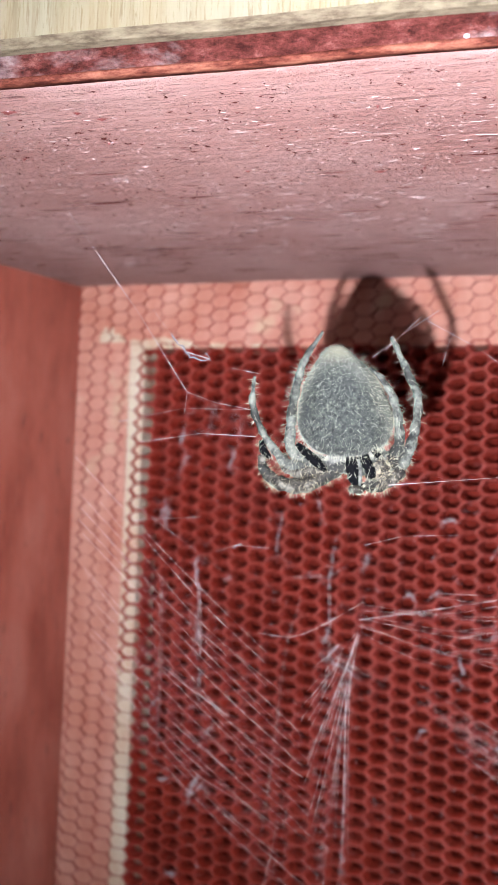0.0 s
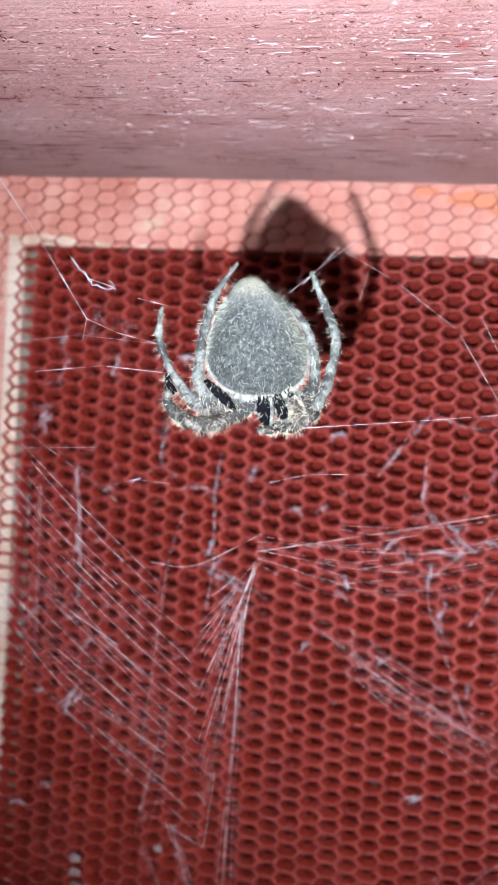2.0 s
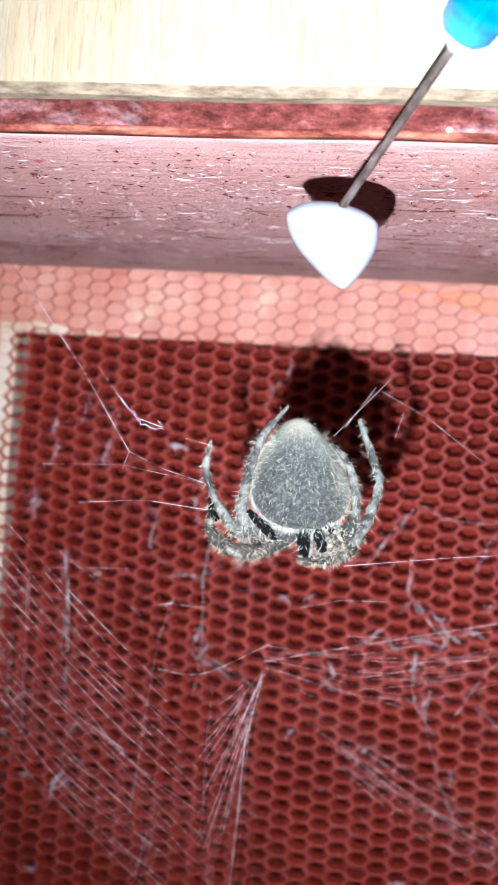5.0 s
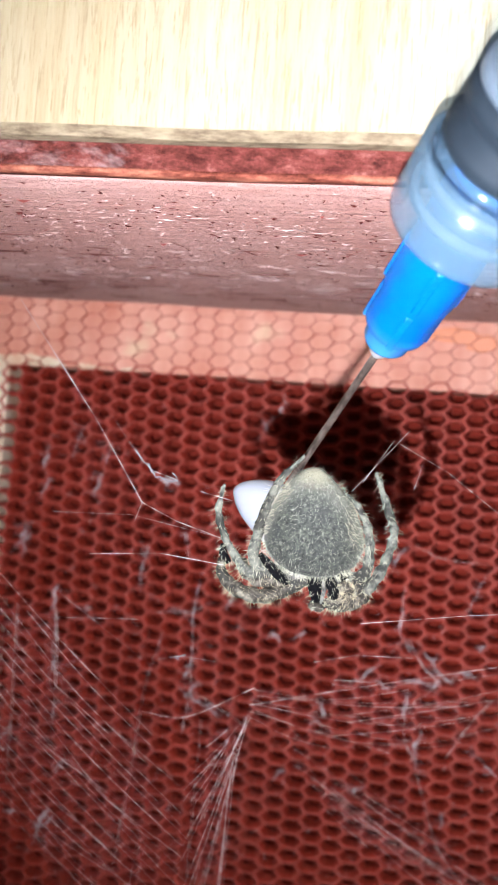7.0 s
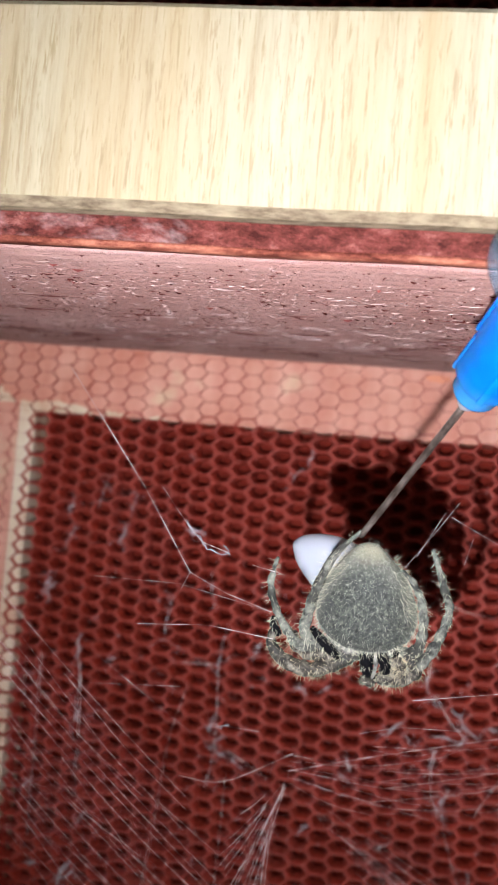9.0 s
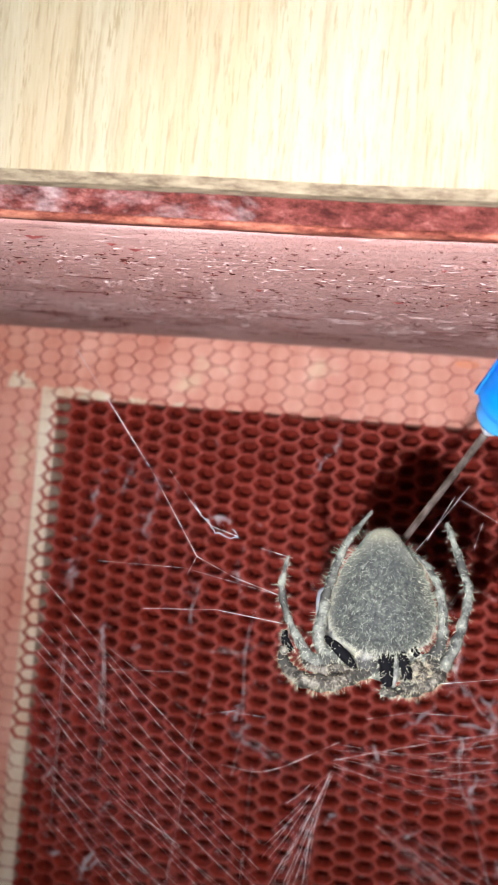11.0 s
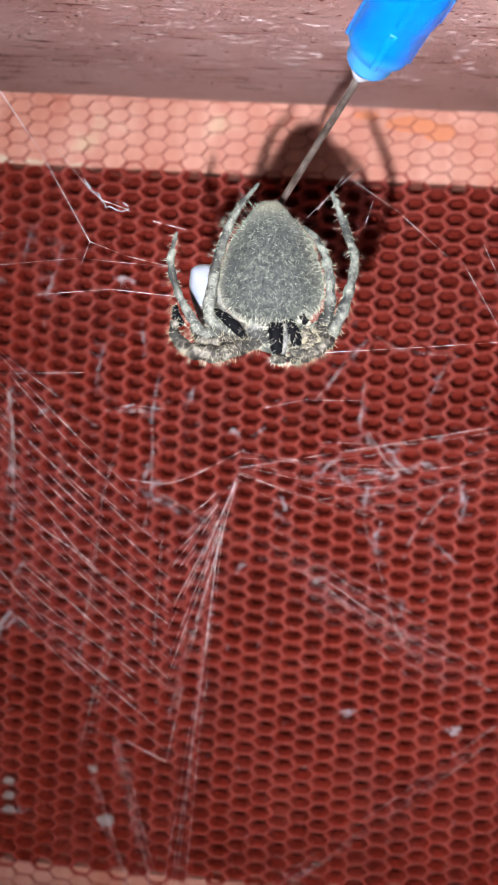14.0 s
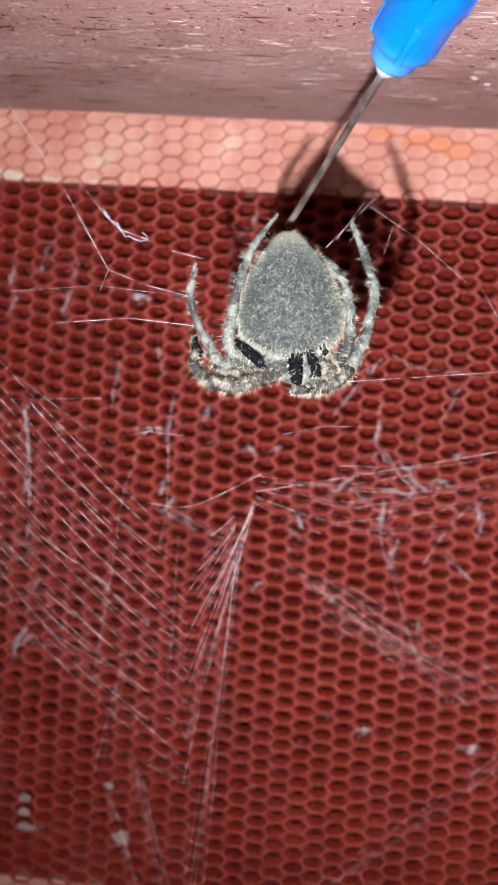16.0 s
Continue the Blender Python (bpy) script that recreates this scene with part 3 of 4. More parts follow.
def bristles(surface, count, length, width, lean, seed, up=1.0, rim=False):
    """Short hairs standing on the faces of a bmesh, as slim three-sided spikes."""
    r = random.Random(seed)
    fs = [f for f in surface.faces if f.calc_area() > 1e-6]
    if rim:
        fs = [f for f in fs if abs(f.normal.y) < 0.6 and f.calc_center_median().z < -1.2]
    ws = [f.calc_area() for f in fs]
    bm = bmesh.new()
    for f in r.choices(fs, ws, k=count):
        vs = [v.co for v in f.verts]
        u1, u2 = r.random(), r.random()
        p = vs[0].lerp(vs[1], u1).lerp(vs[-1].lerp(vs[-2], u1), u2)
        n = f.normal
        j = Vector((r.uniform(-1, 1), r.uniform(-1, 1), r.uniform(-1, 1)))
        d = (n * up + j * 0.45 + Vector(lean)).normalized()
        u = d.orthogonal().normalized() * width
        v2 = d.cross(u)
        tip = bm.verts.new(p + d * length * r.uniform(0.5, 1.3))
        base = [bm.verts.new(p - n * 0.05 + u * math.cos(a) + v2 * math.sin(a)) for a in (0, 2.1, 4.2)]
        for i in range(3):
            bm.faces.new((base[i], base[(i + 1) % 3], tip))
    return bm


def leg_mesh(pts, radii, seed, spines=26):
    line = smooth_line(pts, 8)
    m = len(line) - 1
    rr = []
    for i in range(m + 1):
        t = i / m * (len(radii) - 1)
        k = min(int(t), len(radii) - 2)
        rr.append((radii[k] * (1 - t + k) + radii[k + 1] * (t - k)) * (1 + 0.12 * math.sin(i * 1.2)))
    bm = bmesh.new()
    tube(bm, line, rr, 10)
    for v in bm.verts:
        v.co += 0.13 * noise.noise_vector(v.co * 1.7 + Vector((seed, 0, 0)))
    bm.normal_update()
    return bm


def build_spider():
    spider = new("spider")
    tagged(spider, "grey hairy orb-weaver spider hanging head down in its web", "spider")
    ab = abdomen()
    ab.normal_update()
    hair = bristles(ab, 3200, 0.6, 0.02, (0.0, 0.0, -0.2), 3, 0.12)
    down = bristles(ab, 3600, 0.34, 0.02, (0.0, 0.0, -0.45), 5, 0.25)
    fringe = bristles(ab, 850, 0.8, 0.022, (0.0, -0.3, -0.3), 4, 0.8, True)
    part("abdomen", ab, HIDE, spider, "grey furry triangular abdomen with a pale tip")
    tagged(part("hair", hair, SOFTHAIR, spider, "short pale hairs", False), kind="stuff")
    tagged(part("down", down, GREYHAIR, spider, "fine grey down", False), kind="stuff")
    tagged(part("fringe", fringe, HAIR, spider, "pale stiff hairs round the rim", False), kind="stuff")
    # head and breast
    bm = bmesh.new()
    bmesh.ops.create_icosphere(bm, subdivisions=4, radius=1)
    for v in bm.verts:
        q = 1 + 0.08 * noise.noise(v.co * 3)
        v.co = Vector((0.9 + v.co.x * 3.0 * q, 0.6 + v.co.y * 1.9 * q, -11.2 + v.co.z * 1.7 * q))
    part("head", bm, LEG, spider, "pale grey head and breast")
    for x, z, tilt, w in ((0.85, -11.6, 0.1, 0.66), (2.5, -11.0, 0.9, 0.55)):
        bm = bmesh.new()
        tube(bm, smooth_line([(x - tilt * 1.2, -0.9, z + 1.5), (x - tilt * 0.6, -1.5, z + 0.7), (x, -1.7, z - 0.3), (x + 0.2, -1.7, z - 1.3)], 3), [w * q for q in (0.9, 1.15, 0.95, 1.1, 0.9, 1.0, 0.85, 0.95, 0.8, 0.7)], 9)
        bm.normal_update()
        tuft = bristles(bm, 70, 0.55, 0.028, (0, 0, -0.4), 60 + int(x), 0.5)
        fang = part("fang", bm, BLACK, spider, "black fang base")
        tagged(part("bristle", tuft, HAIR, fang, "pale bristles", False), kind="stuff")
        bm = bmesh.new()
        bmesh.ops.create_icosphere(bm, subdivisions=3, radius=0.75)
        for v in bm.verts:
            v.co = Vector((x + 0.3 + v.co.x * 1.1, -1.9 + v.co.y, z - 1.75 + v.co.z * 0.62)) + Vector((1, 1, 1)) * 0.12 * noise.noise(v.co * 3)
        bm.normal_update()
        tuft = bristles(bm, 90, 0.5, 0.03, (0, -0.2, -0.2), 77 + int(x), 0.8)
        palp = part("palp", bm, FEMUR, spider, "grey-brown palp tip")
        tagged(part("bristle", tuft, HAIR, palp, "pale bristles", False), kind="stuff")
    bm = bmesh.new()
    tube(bm, [(1.6, -1.9, -10.3), (1.75, -2.1, -11.3), (1.6, -2.1, -12.4), (1.45, -2.0, -13.2)], [0.12, 0.2, 0.17, 0.1], 7)
    part("palp", bm, PALELEG, spider, "pale palp")
    bm = bmesh.new()
    bmesh.ops.create_icosphere(bm, subdivisions=4, radius=1)
    for v in bm.verts:
        v.co = Vector((-0.9 + v.co.x * 1.0, -0.9 + v.co.y * 0.9, -11.2 + v.co.z * 1.2)) + Vector((1, 1, 1)) * 0.22 * noise.noise(v.co * 4)
    bm.normal_update()
    tuft = bristles(bm, 160, 0.5, 0.025, (0, 0, -0.3), 70, 0.6)
    plate = part("breast_plate", bm, PALELEG, spider, "whitish breast plate")
    tagged(part("bristle", tuft, HAIR, plate, "pale hairs", False), kind="stuff")
    for line, rad in (([(-4.6, -1.0, -9.1), (-3.7, -1.5, -9.7), (-2.7, -1.7, -10.6), (-1.8, -1.7, -11.6)], [0.25, 0.45, 0.5, 0.25]),
                      ([(-8.2, -0.9, -8.7), (-8.1, -1.1, -9.6), (-7.5, -1.3, -10.4)], [0.25, 0.42, 0.3]), ([(3.0, -1.3, -9.6), (3.5, -1.5, -10.2)], [0.35, 0.3])):
        bm = bmesh.new()
        tube(bm, line, rad, 9)
        bm.normal_update()
        tuft = bristles(bm, 60, 0.55, 0.028, (0, 0, -0.4), 90 + len(line), 0.5)
        joint = part("leg_joint", bm, BLACK, spider, "black leg joint")
        tagged(part("bristle", tuft, HAIR, joint, "pale bristles", False), kind="stuff")
    legs = [
        ([(-8.1, -0.6, -2.2), (-8.6, -0.9, -4.8), (-8.0, -1.2, -7.3), (-6.6, -1.4, -9.9), (-5.2, -1.2, -11.2), (-1.5, -0.4, -11.2)], [0.14, 0.32, 0.36, 0.42, 0.6, 0.6]),
        ([(-0.9, -0.6, 2.0), (-2.8, -0.9, -0.5), (-4.1, -1.1, -3.6), (-4.8, -1.3, -6.7), (-5.0, -1.3, -9.9), (-1.8, -0.2, -11.4)], [0.13, 0.34, 0.42, 0.48, 0.55, 0.6]),
        ([(-8.2, -1.4, -10.0), (-8.0, -1.8, -11.4), (-6.6, -2.2, -12.6), (-4.4, -2.4, -12.9), (-2.4, -2.0, -12.4), (-0.6, -1.0, -11.8)], [0.3, 0.5, 0.7, 0.75, 0.65, 0.5]),
        ([(-6.6, -0.6, -10.4), (-5.6, -1.0, -11.6), (-3.8, -1.2, -12.0), (-2.0, -1.0, -11.8), (0.0, -0.4, -11.4)], [0.45, 0.7, 0.75, 0.7, 0.6]),
        ([(5.5, -0.5, 1.3), (6.0, -0.7, 0.1), (7.0, -0.9, -2.6), (7.6, -1.0, -4.6), (7.2, -1.2, -7.2), (6.3, -1.3, -9.8), (4.8, -1.2, -12.0), (2.6, -0.4, -11.6)], [0.13, 0.28, 0.36, 0.4, 0.44, 0.55, 0.65, 0.6]),
        ([(3.1, -0.2, -1.7), (4.3, -0.4, -3.0), (5.1, -0.5, -4.6), (5.5, -0.6, -7.0), (5.2, -0.8, -9.8), (3.0, 0.0, -11.4)], [0.14, 0.32, 0.38, 0.44, 0.55, 0.6]),
        ([(1.7, -1.3, -13.2), (2.6, -1.7, -13.3), (4.2, -1.8, -12.7), (5.4, -1.6, -11.6), (4.4, -0.8, -10.4)], [0.3, 0.5, 0.62, 0.6, 0.5]),
        ([(2.2, -1.3, -12.0), (2.9, -1.6, -12.8), (4.0, -1.5, -11.8), (3.2, -0.8, -11.0)], [0.3, 0.5, 0.5, 0.5]),
    ]
    for i, (pts, radii) in enumerate(legs):
        bm = leg_mesh(pts, radii, i)
        spikes = bristles(bm, 300 if i in (2, 3, 6, 7) else 230, 0.66, 0.026, (0, -0.15, -0.25), 40 + i, 0.7)
        leg = part("leg", bm, FEMUR if i in (2, 3, 6, 7) else LEG, spider, "banded grey-brown spiny leg")
        tagged(part("bristle", spikes, SPINE if i in (2, 3, 6, 7) else HAIR, leg, "pale bristles", False), kind="stuff")
    return spider


# ---- syringe and drop ----
def build_syringe():
    syringe = new("syringe")
    tagged(syringe, "clear plastic syringe with a blue needle hub and black plunger seal", "syringe")
    bm = bmesh.new()
    tube(bm, [(0, 0, -21.5 + 0.5 * k) for k in range(52)], 0.32, 16)
    part("needle", bm, STEEL, syringe, "thin steel needle")
    hub = part("hub", lathe([(0.9, 1.3), (1.7, 1.3), (1.95, 1.7), (2.05, 2.7), (2.2, 3.1), (2.62, 3.5), (2.74, 4.1), (2.78, 7.4), (2.98, 8.0), (3.04, 12.4), (3.12, 20.2), (2.2, 20.4)]), HUB, syringe, "bright blue plastic needle hub")
    part("glue", lathe([(0.36, -0.4), (0.7, 0.0), (1.15, 0.7), (1.55, 1.28), (0.5, 1.34)], 24), GLUE, hub, "whitish glue at the needle's root")
    for k in range(4):
        for r0, r1, z0, z1 in ((1.8, 2.86, 3.3, 7.2), (2.6, 3.16, 7.9, 12.6)):
            rib = box(r0, r1, -0.3, 0.3, z0, z1, 0.12)
            bmesh.ops.rotate(rib, cent=(0, 0, 0), matrix=Matrix.Rotation(k * math.pi / 2 + 0.4, 3, "Z"), verts=rib.verts)
            part("rib", rib, HUB, hub)
    part("barrel", lathe([(5.3, 21.15), (5.95, 21.15), (5.95, 79), (5.3, 79), (5.3, 21.3)], 56, False), CLEAR, syringe, "clear barrel")
    part("collar", lathe([(4.6, 14.3), (5.2, 14.4), (5.75, 14.8), (5.95, 15.5), (5.85, 16.5), (5.94, 21.12), (5.3, 21.12), (5.2, 16.5), (4.8, 15.2)], 56, False), FROST, syringe, "frosted clear locking collar")
    part("screw_thread", lathe([(4.5, 17.2), (5.1, 16.7), (5.16, 17.2), (5.1, 17.8)], 48, False), RING, syringe)
    part("screw_thread", lathe([(4.5, 19.4), (5.1, 18.9), (5.16, 19.4), (5.1, 20.0)], 48, False), RING, syringe)
    part("nozzle", lathe([(1.5, 14.5), (1.9, 19.0), (3.4, 20.1), (5.1, 20.9), (1.2, 20.8)], 32), FROST, syringe)
    part("plunger_seal", lathe([(0.3, 21.6), (4.9, 21.9), (5.25, 22.3), (5.25, 23.4), (4.2, 23.7), (4.2, 25.2), (5.25, 25.5), (5.25, 26.8), (4.2, 27.1)], 48), RUBBER, syringe, "black rubber plunger seal")
    rod = part("plunger_rod", box(-3.9, 3.9, -0.6, 0.6, 28.0, 92, 0.1), WHITEROD, syringe, "white plastic plunger rod")
    part("fin", box(-0.6, 0.6, -3.9, 3.9, 28.0, 91.5, 0.1), WHITEROD, rod)
    part("disc", lathe([(0.4, 27.15), (4.9, 27.2), (5.1, 27.5), (5.1, 28.3), (4.8, 28.6), (0.4, 28.7)], 40), WHITEROD, rod)
    return syringe


def build_drop():
    bm = bmesh.new()
    bmesh.ops.create_icosphere(bm, subdivisions=5, radius=1)
    for v in bm.verts:
        c = v.co
        w = 3.5 * (1.0 + 0.24 * c.z - 0.16 * c.z * c.z) * (1.0 if c.z > 0 else 1.0 - 0.22 * c.z * c.z)
        zz = c.z if c.z < 0.2 else 0.2 + (c.z - 0.2) * 0.48
        v.co = Vector((c.x * w + 0.95 * (1 - c.z) - 0.35, c.y * 2.2, zz * 4.3 + 0.6))
    return tagged(part("milk_drop", bm, MILKM), "glossy bluish-white drop of milk on the needle", "milk drop")


def build_torch():
    torch = new("phone_torch")
    tagged(torch, "small lit white torch of a phone", "torch")
    part("lens", lathe([(1.0, -0.30), (1.0, 0.0), (0.2, 0.05)], 24), GLOW, torch, "glowing round lens")
    # unseen deep hood, added so the tilted beam dims to the left and below
    part("rim", lathe([(1.7, -3.2), (2.4, -3.2), (2.4, 1.2), (1.7, 1.2)], 24, False), RUBBER, torch)
    return torch


spider = build_spider()
syringe = build_syringe()
drop = build_drop()
torch = build_torch()


# ---- cobwebs ----
web = new("cobweb")
tagged(web, "torn dusty sheet of fine pinkish silk threads before the honeycomb", "cobweb")
strands = new("spider_web")
tagged(strands, "loose silk strands from which the spider hangs", "web")


def thread(pts, r=0.04, sag=0.0, owner=None):
    """A silk line of uneven thickness."""
    r *= 1.1 if owner else 1.0
    pts = [Vector(p) for p in pts]
    if len(pts) == 2:
        pts = [pts[0], (pts[0] + pts[1]) / 2 + Vector((0, 0, -sag)), pts[1]]
    line = smooth_line(pts, 9) if owner is None else [a.lerp(b, i / 9) for a, b in zip(pts, pts[1:]) for i in range(9)] + [pts[-1]]
    k = rng.uniform(0, 99)
    bm = bmesh.new()
    tube(bm, line, [r * max(0.35, 0.92 + 1.2 * noise.noise((i * 0.45, k, 0.5))) for i in range(len(line))], 4, False)
    return part("thread", bm, DULLSILK if owner else SILK, owner or web)


def fan(n, a0, a1, b0, b1, r=0.03, sag=0.6, jitter=0.5):
    n = int(n * 1.5)
    r *= 0.5
    a0, a1, b0, b1 = (Vector(v) for v in (a0, a1, b0, b1))
    for i in range(n):
        t = (i + rng.uniform(-0.3, 0.3)) / max(1, n - 1)
        j = Vector((rng.uniform(-1, 1), rng.uniform(-1, 1), rng.uniform(-1, 1))) * jitter
        a, b = a0.lerp(a1, t) + j * 0.5, b0.lerp(b1, t) + j * 0.8
        c, d = rng.choice((0, 0, 0, 0.12, 0.3)), rng.choice((1, 1, 1, 1, 0.85, 0.65))
        thread([a.lerp(b, c), a.lerp(b, d)], r * rng.uniform(0.5, 1.35), sag * rng.uniform(-0.2, 1.6))


def build_web():
    thread([(35.5, -104.4, -2.0), (43.5, -103.4, -12.7), (47.8, -100.1, -20.4), (52.1, -103.4, -21.8), (57.0, -106.7, -22.8)], 0.023, 0.0, strands)
    thread([(47.8, -100.1, -20.4), (46.3, -96.8, -22.4)], 0.019, 0.0, strands)
    thread([(43.3, -101.2, -25.7), (50.7, -103.4, -24.9), (57.2, -105.6, -25.3)], 0.023, 0.0, strands)
    thread([(34.8, -88.0, -22.5), (46.0, -96.8, -21.8), (57.0, -106.7, -22.8)], 0.017, 0.0, strands)
    thread([(45.1, -103.4, -12.4), (48.5, -105.6, -15.9), (50.2, -106.9, -17.2), (52.6, -106.9, -17.9)], 0.019, 0.0, strands)
    thread([(72.6, -94.6, -11.5), (70.5, -101.2, -14.8), (68.5, -105.6, -17.7)], 0.023, 0.0, strands)
    thread([(71.4, -97.5, -12.6), (69.3, -104.0, -16.8)], 0.028, 0.0, strands)
    thread([(71.9, -96.8, -12.9), (76.5, -92.4, -15.2), (82.0, -88.0, -19.1)], 0.017, 0.0, strands)
    thread([(74.2, -96.8, -14.7), (73.5, -96.8, -17.4)], 0.014, 0.0, strands)
    thread([(70.0, -103.9, -29.6), (80.0, -98.6, -28.4), (87.0, -99.0, -27.5), (97, -119, -26.5)], 0.021, 0.0, strands)
    thread([(64.4, -89.5, -35.5), (68.5, -89.5, -34.4), (74.3, -89.5, -34.1)], 0.019, 0.0, strands)
    thread([(83.0, -96.8, -20.2), (87.1, -96.8, -26.6)], 0.019, 0.0, strands)
    thread([(84.8, -96.8, -18.4), (86.8, -96.8, -22.1)], 0.014, 0.0, strands)
    thread([(48.0, -90.2, -36.8), (50.8, -91.5, -36.0), (54.5, -91.3, -36.2)], 0.017, 0.0, strands)
    thread([(54.9, -106.7, -18.8), (57.9, -106.7, -19.4)], 0.023, 0.0, strands)
    thread([(33.9, -83.6, -30.9), (44.9, -79.2, -39.3)], 0.014, 0.0, strands)
    thread([(35.3, -88.0, -33.8), (45.2, -88.0, -33.1)], 0.014, 0.0, strands)
    # the sheet that runs back from the spider to the screen
    fan(17, (27.0, -82.0, -25.0), (22.0, -61.0, -57.5), (53.3, -72.0, -51.9), (50.8, -51.0, -84.5), 0.03, 1.3, 0.6)
    fan(13, (60.4, -71.7, -44.4), (60.0, -70.7, -46.0), (53.0, -72.0, -51.9), (51.0, -52.0, -81.0), 0.03, 0.3, 0.35)
    fan(4, (58.8, -69.0, -49.5), (58.0, -68.0, -52.0), (49.8, -40.0, -109.0), (53.6, -43.0, -107.0), 0.024, 0.0, 0.8)
    thread([(44.7, -48.0, -84.5), (50.7, -49.8, -86.3)], 0.032)
    thread([(50.7, -49.8, -86.3), (53.2, -56.0, -74.0)], 0.02)
    fan(8, (60.7, -72.0, -41.0), (60.4, -71.0, -44.8), (90.7, -62.0, -37.8), (75.6, -58.0, -51.5), 0.022, 0.8)
    fan(4, (68.3, -66.0, -45.4), (71.2, -64.0, -48.6), (91.1, -60.0, -40.1), (91.6, -58.0, -45.2), 0.02, 0.8)
    fan(11, (62.3, -40.0, -54.8), (65.1, -37.0, -61.2), (97.3, -36.0, -73.3), (88.0, -34.0, -77.5), 0.027, 0.8, 2.2)
    fan(4, (34.5, -24.0, -96.3), (35.7, -24.0, -96.7), (38.7, -6.0, -123.9), (39.9, -6.0, -123.7), 0.045)
    fan(5, (38.2, -24.0, -91.8), (40.1, -24.0, -92.6), (42.4, -6.0, -123.8), (44.9, -6.0, -123.5), 0.045)
    fan(3, (35.5, -17.6, -75.3), (37.5, -17.6, -78.0), (31.3, -17.6, -97.6), (33.3, -17.6, -97.6), 0.03)
    fan(2, (99.9, -6.0, -89.4), (100.0, -6.0, -91.4), (63.5, -4.0, -121.6), (66.4, -4.0, -121.3), 0.04)
    thread([(60.4, -72.0, -43.4), (68.1, -66.0, -42.1), (77.6, -62.0, -40.2), (90.1, -60.0, -37.3)], 0.026)
    thread([(60.9, -72.0, -41.3), (52.9, -71.0, -45.7), (47.2, -70.0, -45.9)], 0.024)
    # lines close before the screen
    for pts, r in (
            ([(33.1, -2.6, -44.5), (30.5, -2.6, -54.9), (29.3, -2.6, -68.1), (27.2, -2.6, -87.0)], 0.06),
            ([(38.1, -2.6, -40.8), (38.5, -2.6, -54.4), (37.6, -2.6, -61.9)], 0.1), ([(31.7, -2.6, -41.5), (36.9, -2.6, -41.1)], 0.12),
            ([(40.9, -2.6, -59.3), (40.7, -2.6, -72.9), (40.5, -2.6, -85.7)], 0.06), ([(12.5, -1.2, -39.7), (13.6, -1.2, -48.1), (14.0, -1.2, -56.5)], 0.12),
            ([(5.9, -1.2, -42.4), (6.3, -1.2, -61.7), (6.4, -1.2, -74.6)], 0.07), ([(71.0, -2.6, -29.7), (65.9, -2.6, -37.2)], 0.09),
            ([(73.7, -1.6, -33.5), (73.5, -1.6, -41.2)], 0.08), ([(75.0, -1.6, -42.3), (77.8, -1.6, -46.5), (80.1, -1.6, -49.1), (76.4, -1.6, -53.0)], 0.1),
            ([(75.5, -1.6, -51.5), (75.4, -1.6, -58.0), (78.3, -1.6, -65.4), (80.1, -1.6, -70.6), (82.4, -1.6, -76.3), (86.2, -1.6, -81.2)], 0.07),
            ([(75.1, -2.6, -26.2), (79.6, -2.6, -28.1), (87.2, -2.6, -28.5)], 0.07), ([(38.5, -2.6, -54.4), (43.5, -1.6, -57.0), (48.0, -1.2, -59.5)], 0.08)):
        thread(pts, r * 0.5)
    fan(3, (56.0, -3.0, -59.5), (53.0, -3.0, -63.5), (87.0, -2.0, -78.0), (82.5, -2.0, -82.5), 0.028, 0.3)
    fan(4, (1.3, -2.4, -55.0), (1.3, -2.4, -66.0), (31.0, -2.0, -74.0), (28.0, -2.0, -88.0), 0.028, 0.3)
    thread([(82.5, -8.8, -59.9), (86, -8.8, -54), (89.2, -8.8, -49.9)], 0.05)


FLUFF = material("dusty_silk", (0.26, 0.25, 0.27), 0.8)[0]


def fluff(points, width, seed):
    r = random.Random(seed)
    line = [Vector(q) + Vector((r.uniform(-1, 1), r.uniform(-1, 1), r.uniform(-1, 1))) * 0.25 for q in smooth_line(points, 4)]
    bm = bmesh.new()
    tube(bm, line, [width * r.uniform(0.25, 1.2) for _ in line], 6)
    return part("fluff", bm, FLUFF, strands, "tangled white silk fluff")


def wisp(name, x, z, length, angle, width, y=-0.35, seed=0):
    """A dusty shred of old silk on the screen: a bent, uneven strip with depth."""
    r = random.Random(seed)
    n = 7
    pts, radii = [], []
    for i in range(n):
        t = i / (n - 1)
        pts.append((x + math.cos(angle) * length * (t - 0.5) + r.uniform(-1, 1) * width * 0.7, y - r.uniform(0, 0.5), z + math.sin(angle) * length * (t - 0.5) + r.uniform(-1, 1) * width * 0.7))
        radii.append(width * (0.1 + math.sin(math.pi * t)) * r.uniform(0.15, 0.6))
    bm = bmesh.new()
    tube(bm, smooth_line(pts, 3), [radii[min(n - 1, int(i / 3))] * 0.7 for i in range((n - 1) * 3 + 1)], 6)
    shred = tagged(part(name, bm, LINT), "greyish-white shred of old silk stuck to the honeycomb", "silk shred", "silk shreds on the screen")
    for _ in range(6):
        p = Vector(r.choice(pts))
        a = r.uniform(0, 6.28)
        q = p + Vector((math.cos(a), r.uniform(-0.3, 0.1), math.sin(a))) * length * r.uniform(0.15, 0.5)
        c = p.lerp(q, 0.5) + Vector((r.uniform(-1, 1), 0, r.uniform(-1, 1))) * 0.3
        bm = bmesh.new()
        tube(bm, smooth_line([p, c, q], 3), r.uniform(0.02, 0.045), 4)
        part("fibre", bm, LINT, shred)
    return shred


